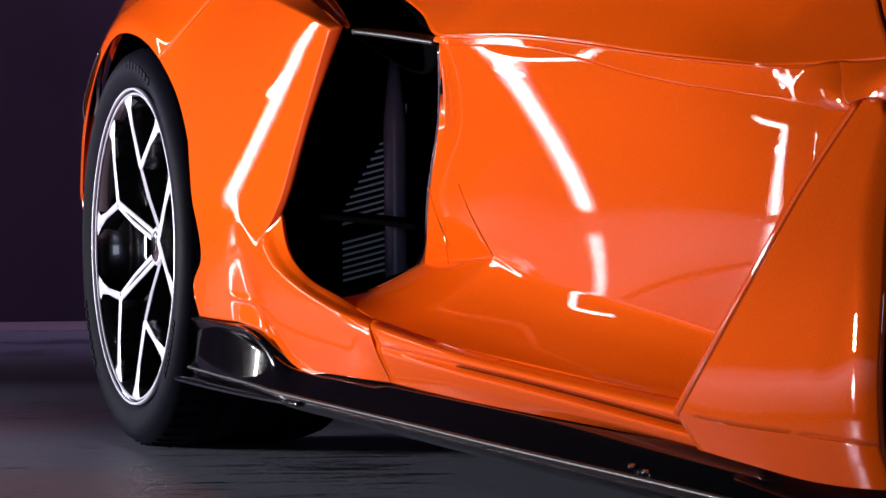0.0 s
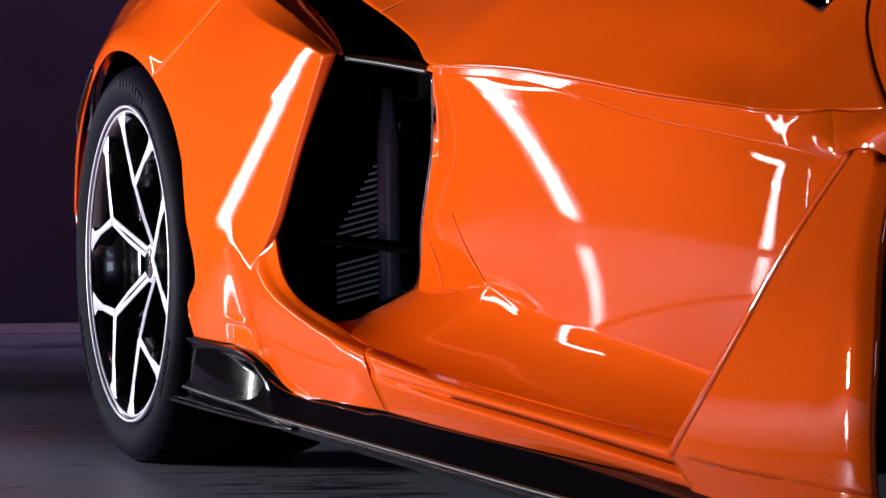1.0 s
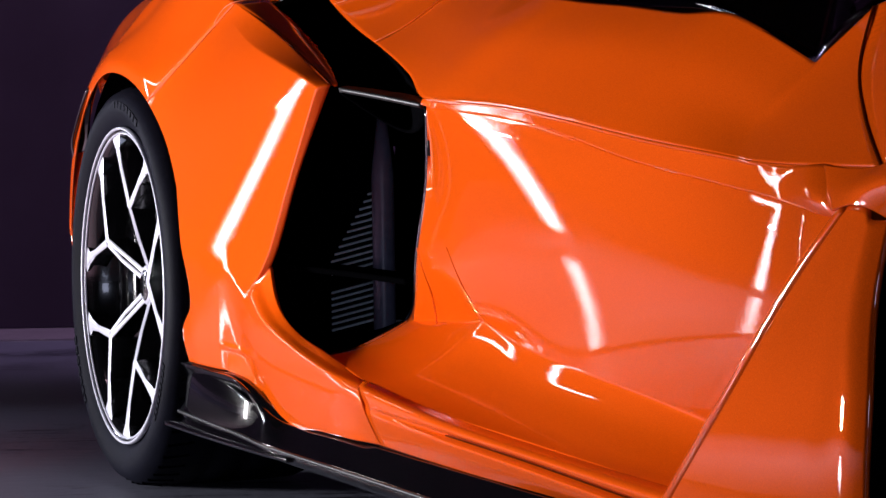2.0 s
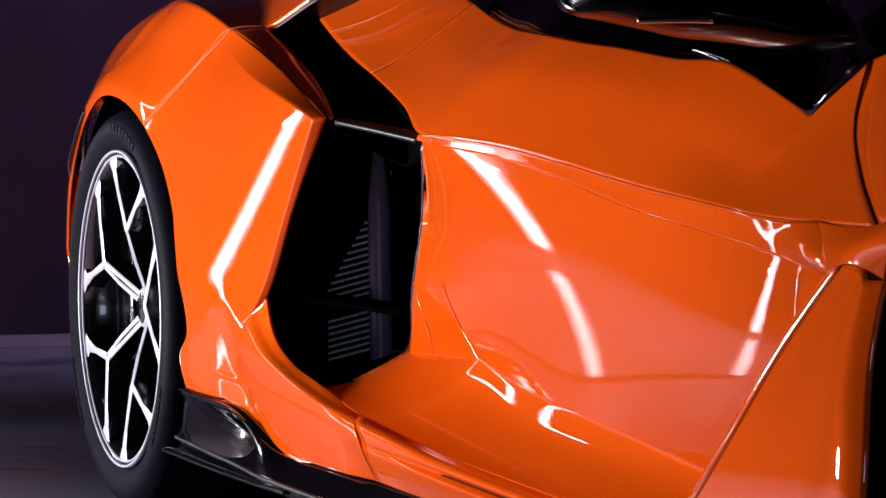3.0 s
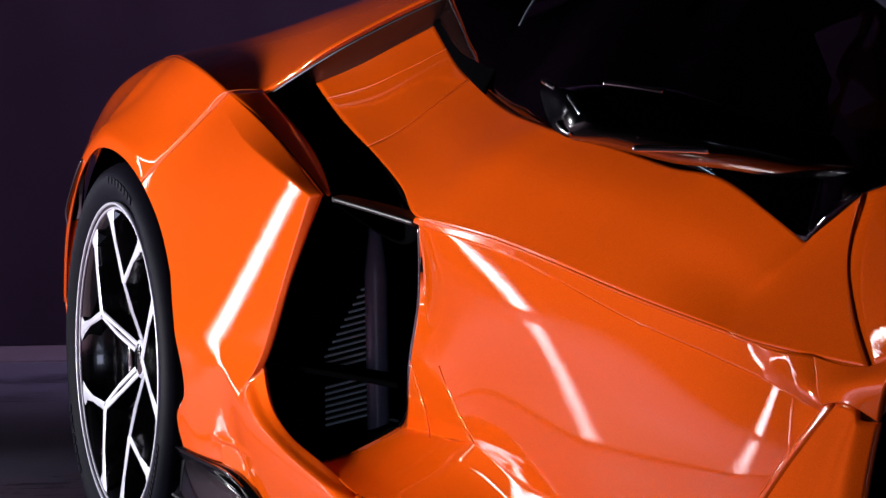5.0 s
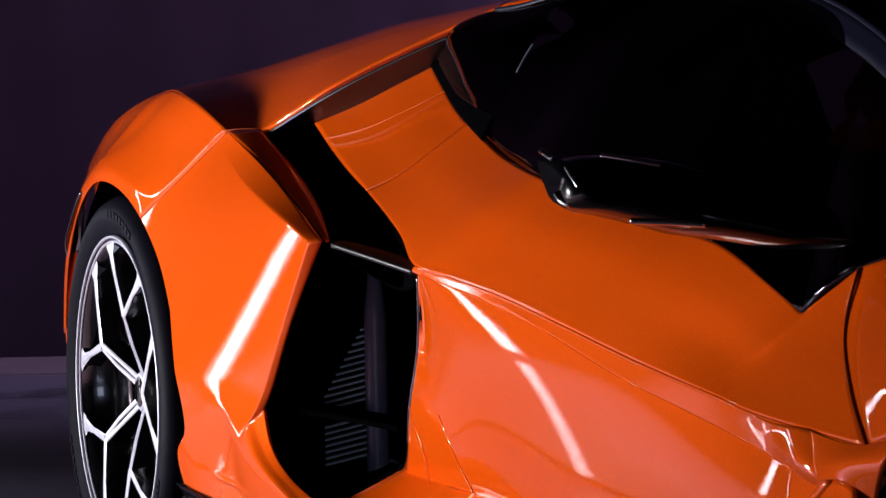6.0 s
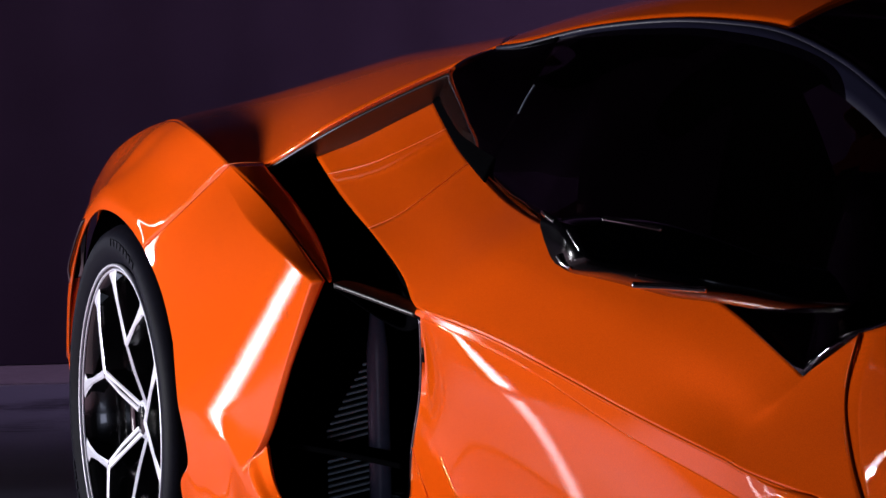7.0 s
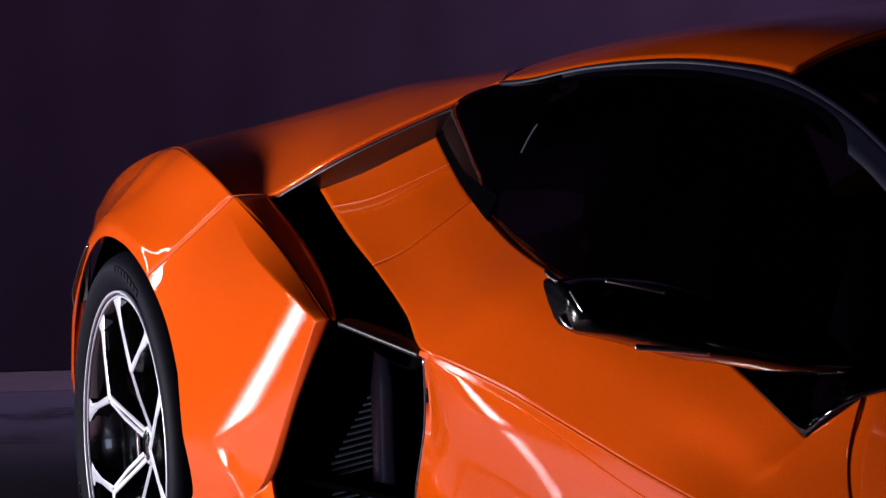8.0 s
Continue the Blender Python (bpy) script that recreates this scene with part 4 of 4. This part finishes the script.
def build_mirror():
    for mirror in (False, True):
        bm = bmesh.new()
        stations = [((2.135, -0.162, 0.716), 0.020, 0.034), ((2.14, -0.156, 0.713), 0.030, 0.046), ((2.155, -0.135, 0.711), 0.0325, 0.048),
                    ((2.19, -0.095, 0.703), 0.031, 0.045), ((2.22, -0.055, 0.692), 0.026, 0.040), ((2.25, -0.015, 0.678), 0.022, 0.034), ((2.27, 0.02, 0.672), 0.020, 0.03)]
        c = spline([s[0] for s in stations], 24)
        h = spline([[s[1]] for s in stations], 24)[:, 0]
        w = spline([[s[2]] for s in stations], 24)[:, 0]
        ring = []
        for k in range(24):
            row = []
            for j in range(16):
                a = 2 * math.pi * j / 16
                cx, sx = math.cos(a), math.sin(a)
                px, pz = math.copysign(abs(cx) ** 0.5, cx), math.copysign(abs(sx) ** 0.6, sx)
                # the section leans back at its top
                row.append((c[k][0] + 0.010 + w[k] * px - 0.85 * h[k] * pz, c[k][1], c[k][2] + h[k] * pz * (1 - 0.18 * px)))
            ring.append(row + [row[0]])
        vs = sheet(bm, np.array(ring), mirror)
        bm.faces.new([vs[0][j] for j in range(16)])
        bmesh.ops.remove_doubles(bm, verts=bm.verts, dist=0.0003)
        bmesh.ops.recalc_face_normals(bm, faces=bm.faces)
        body = part("door_mirror", bm, MIRROR_BLACK, car, "gloss black door mirror on a short arm")
        s = -1 if mirror else 1
        off = 2 * YC if mirror else 0
        # bright bars stand in for light caught on the housing's bevels
        for pts in ([(2.102, -0.158, 0.743), (2.118, -0.161, 0.739), (2.130, -0.161, 0.735)], [(2.155, -0.160, 0.727), (2.172, -0.160, 0.714), (2.186, -0.157, 0.700)],
                    [(2.138, -0.162, 0.704), (2.147, -0.162, 0.698), (2.157, -0.160, 0.694)], [(2.183, -0.140, 0.736), (2.210, -0.125, 0.731), (2.232, -0.110, 0.726)],
                    [(2.215, -0.130, 0.679), (2.25, -0.105, 0.677), (2.27, -0.090, 0.675)]):
            tube("mirror_glint", [(x, off + s * y, z) for x, y, z in pts], 0.0028, CHROME, body)


build_mirror()


def build_cabin():
    for y in (0.55, 1.39):
        bm = bmesh.new()
        prof = [[(1.28, y - 0.2, 0.40), (1.18, y - 0.2, 0.65), (1.13, y - 0.12, 0.90), (1.12, y - 0.07, 0.95)],
                [(1.36, y, 0.40), (1.25, y, 0.65), (1.19, y, 0.90), (1.16, y, 0.965)],
                [(1.28, y + 0.2, 0.40), (1.18, y + 0.2, 0.65), (1.13, y + 0.12, 0.90), (1.12, y + 0.07, 0.95)]]
        sheet(bm, surface(np.array(prof), 16, 20))
        ob = part("seat", bm, SEAT, car, "dark red leather seat shell")
        m = ob.modifiers.new("thickness", "SOLIDIFY")
        m.thickness = 0.07
    bm = bmesh.new()
    block(bm, (2.25, YC, 0.60), (0.35, 1.45, 0.12), bevel=0.04)
    part("dashboard", bm, BLACK_SATIN, car)


build_cabin()


# ------------------------------------------------------------------ wheels
def build_wheel():
    bm = bmesh.new()
    revolve(bm, [(0.272, 0.03), (0.290, 0.012), (0.300, 0.004), (0.318, -0.006), (0.338, -0.006), (0.352, 0.004), (0.362, 0.022), (0.367, 0.05), (0.368, 0.10),
                 (0.362, 0.103), (0.362, 0.112), (0.368, 0.115), (0.369, 0.165), (0.362, 0.168), (0.362, 0.180), (0.369, 0.183), (0.368, 0.235), (0.362, 0.238),
                 (0.362, 0.246), (0.368, 0.25), (0.366, 0.30), (0.355, 0.335), (0.33, 0.352), (0.29, 0.345), (0.272, 0.33)], 120)
    tyre = part("tyre", bm, RUBBER, None, "low-profile black rubber tyre")
    bm = bmesh.new()
    for k in range(60):
        a = 2 * math.pi * k / 60
        m = Matrix.Rotation(-a, 4, "Y") @ Matrix.Translation((0.3636, 0.040, 0)) @ Matrix.Rotation(radians(-8), 4, "Z") @ Matrix.Rotation(radians(20), 4, "X")
        bmesh.ops.create_cube(bm, size=1, matrix=m @ Matrix.Diagonal((0.006, 0.046, 0.0036, 1)))
    tagged(part("tread_groove", bm, LINER, tyre, smooth=False), kind="stuff")
    for a0, n, w in ((62, 8, 2.6), (200, 7, 2.6), (318, 9, 1.6)):
        bm = bmesh.new()
        for k in range(n):
            a = radians(a0 + k * w * 1.45)
            m = Matrix.Rotation(-a, 4, "Y") @ Matrix.Translation((0.330, -0.0068, 0))
            bmesh.ops.create_cube(bm, size=1, matrix=m @ Matrix.Diagonal((0.013, 0.0022, 0.33 * radians(w), 1)))
        part("sidewall_marking", bm, RUBBER, tyre, "raised marks on the tyre wall", smooth=False)
    # rim: barrel, outer lip
    bm = bmesh.new()
    revolve(bm, [(0.286, 0.006), (0.276, 0.010), (0.264, 0.03), (0.252, 0.08), (0.245, 0.30), (0.235, 0.30), (0.235, 0.24)], 96)
    rim = part("rim", bm, RIM_BLACK, None, "black alloy rim with bright machined y-shaped spokes")
    bm = bmesh.new()
    revolve(bm, [(0.236, 0.238), (0.12, 0.242), (0.03, 0.24)], 48)
    part("rim_back", bm, LINER, rim)
    bm = bmesh.new()
    revolve(bm, [(0.2900, 0.008), (0.2892, 0.001), (0.2872, 0.0), (0.2852, 0.001), (0.2848, 0.004)], 120)
    part("rim_lip", bm, ALLOY, rim, "machined bright rim lip")
    bm = bmesh.new()
    revolve(bm, [(0.2805, 0.008), (0.2798, 0.005), (0.2775, 0.005), (0.2768, 0.008)], 120)
    part("rim_lip", bm, ALLOY, rim)

    def bar(bm, p, q, w0, w1, deep):
        """A bar with a chamfered back, from p to q: (radius, degrees, depth)."""
        def at(r, a, d):
            return Vector((r * math.cos(radians(a)), d, r * math.sin(radians(a))))
        P, Q = at(*p), at(*q)
        d = (Q - P).normalized()
        s = d.cross(Vector((0, 1, 0))).normalized()
        back = Vector((0, deep, 0))
        return [[E + s * w * 0.5, E - s * w * 0.5, E - s * w * 0.9 + back, E + s * w * 0.9 + back] for E, w in ((P, w0), (Q, w1))]

    def solid(bm, rings, only=None):
        v = [[bm.verts.new(c) for c in r] for r in rings]
        for a, b in zip(v, v[1:]):
            for k in range(4):
                bm.faces.new((a[k], a[(k + 1) % 4], b[(k + 1) % 4], b[k]))
        bm.faces.new(v[0][::-1])
        bm.faces.new(v[-1])

    for k in range(5):
        a = 3.6 + 72 * k
        bm, face = bmesh.new(), bmesh.new()
        J = (0.148, a, 0.010)
        for da, wr in ((22.5, 0.022), (-22.5, 0.022)):
            arm = [(0.280, a + da, 0.008), (0.255, a + da * 0.95, 0.008), (0.215, a + da * 0.72, 0.008), J]
            for p, q, w0, w1 in ((arm[0], arm[1], 0.030, 0.013), (arm[1], arm[2], 0.013, 0.0070), (arm[2], arm[3], 0.0070, 0.009)):
                solid(bm, bar(bm, (p[0], p[1], p[2] + 0.002), (q[0], q[1], q[2] + 0.002), w0 * 1.05, w1 * 1.05, 0.035))
                solid(face, bar(face, p, q, w0, w1, 0.0018))
        for da in (1, -1):
            q = (0.034, a + da * 12, 0.052)
            m = (0.095, a + da * 4.4, 0.028)
            j = (0.150, a + da * 1.3, 0.010)
            for p0, p1, w0, w1 in ((j, m, 0.0062, 0.0055), (m, q, 0.0055, 0.0065)):
                solid(bm, bar(bm, (p0[0], p0[1], p0[2] + 0.002), (p1[0], p1[1], p1[2] + 0.002), w0 * 1.05, w1 * 1.05, 0.04))
                solid(face, bar(face, p0, p1, w0, w1, 0.0018))
        for b in (bm, face):
            bmesh.ops.recalc_face_normals(b, faces=b.faces)
        spoke = part("spoke", bm, RIM_BLACK, rim, smooth=False)
        part("spoke_face", face, ALLOY, rim, "bright machined spoke face", smooth=False)
    bm = bmesh.new()
    revolve(bm, [(0.0, 0.046), (0.026, 0.046), (0.032, 0.050), (0.036, 0.062), (0.036, 0.12)], 40)
    part("hub_cap", bm, RIM_BLACK, rim)
    bm = bmesh.new()
    revolve(bm, [(0.036, 0.051), (0.033, 0.0485), (0.029, 0.0475)], 40)
    part("hub_ring", bm, ALLOY, rim)
    bm = bmesh.new()
    revolve(bm, [(0.07, 0.115), (0.205, 0.115), (0.205, 0.145), (0.07, 0.145)], 64)
    disc = part("brake_disc", bm, STEEL, None)
    bm = bmesh.new()
    revolve(bm, [(0.150, 0.075), (0.215, 0.075), (0.222, 0.10), (0.222, 0.16), (0.150, 0.16), (0.150, 0.075)], 16, radians(150), radians(210))
    bmesh.ops.holes_fill(bm, edges=bm.edges)
    caliper = part("brake_caliper", bm, BLACK_GLOSS, None, "gloss black brake caliper")
    return tyre, rim, disc, caliper


wheel_parts = build_wheel()
for p in wheel_parts:
    for x, y, turn in ((2.86, -0.02, 0), (0, 2 * YC, 180), (2.86, 2 * YC + 0.02, 180)):
        twin = copy_thing(p, pose(x, y, 0.367, 0, 0, turn))
        twin.parent = car
    p.parent = car
    p.matrix_local = pose(0, 0, 0.367)


def build_arch_vane():
    g = [[(-0.185, 0.004, 0.738), (-0.190, -0.002, 0.735), (-0.196, -0.003, 0.730)],
         [(-0.235, 0.012, 0.705), (-0.258, -0.002, 0.692), (-0.262, -0.003, 0.686)],
         [(-0.285, 0.018, 0.655), (-0.318, 0.000, 0.642), (-0.320, -0.001, 0.636)],
         [(-0.300, 0.020, 0.625), (-0.328, 0.004, 0.618), (-0.330, 0.004, 0.612)]]
    skin("arch_vane", [g], CARBON, car, "gloss black vane on the wheel arch", thick=0.006, out=(0, -1, 0))


build_arch_vane()

# ------------------------------------------------------------------ studio tube lamps


def tube_lamp(name, pts, radius, label):
    lamp = empty(name, (0, 0, 0), label, "studio lamp", "studio tube lamps")
    for a, b in zip(pts, pts[1:]):
        tube("tube", [a, b], radius, TUBE, lamp, n=0)
    return lamp


tube_lamp("tube_light", [(-2.9, -1.33, 0.07), (-2.9, -1.33, 1.24), (-2.9, -1.80, 1.24)], 0.024, "white glowing led tube lamp with a bent top")


def reflector_board():
    """A white sheet on the floor beside the car, under the tube lamp."""
    bm = bmesh.new()
    lo = [bm.verts.new((x, y, 0.0)) for x, y in ((3.2, -1.20), (-4.6, 0.40), (-6.2, -5.6), (3.2, -5.6))]
    face = bm.faces.new(lo)
    up = bmesh.ops.extrude_face_region(bm, geom=[face])["geom"]
    bmesh.ops.translate(bm, verts=[g for g in up if isinstance(g, bmesh.types.BMVert)], vec=(0, 0, 0.012))
    bmesh.ops.recalc_face_normals(bm, faces=bm.faces)
    ob = part("reflector_board", bm, ACRYLIC, None, smooth=False)
    tagged(ob, "glossy white acrylic reflector sheet lying on the floor", "reflector")


reflector_board()
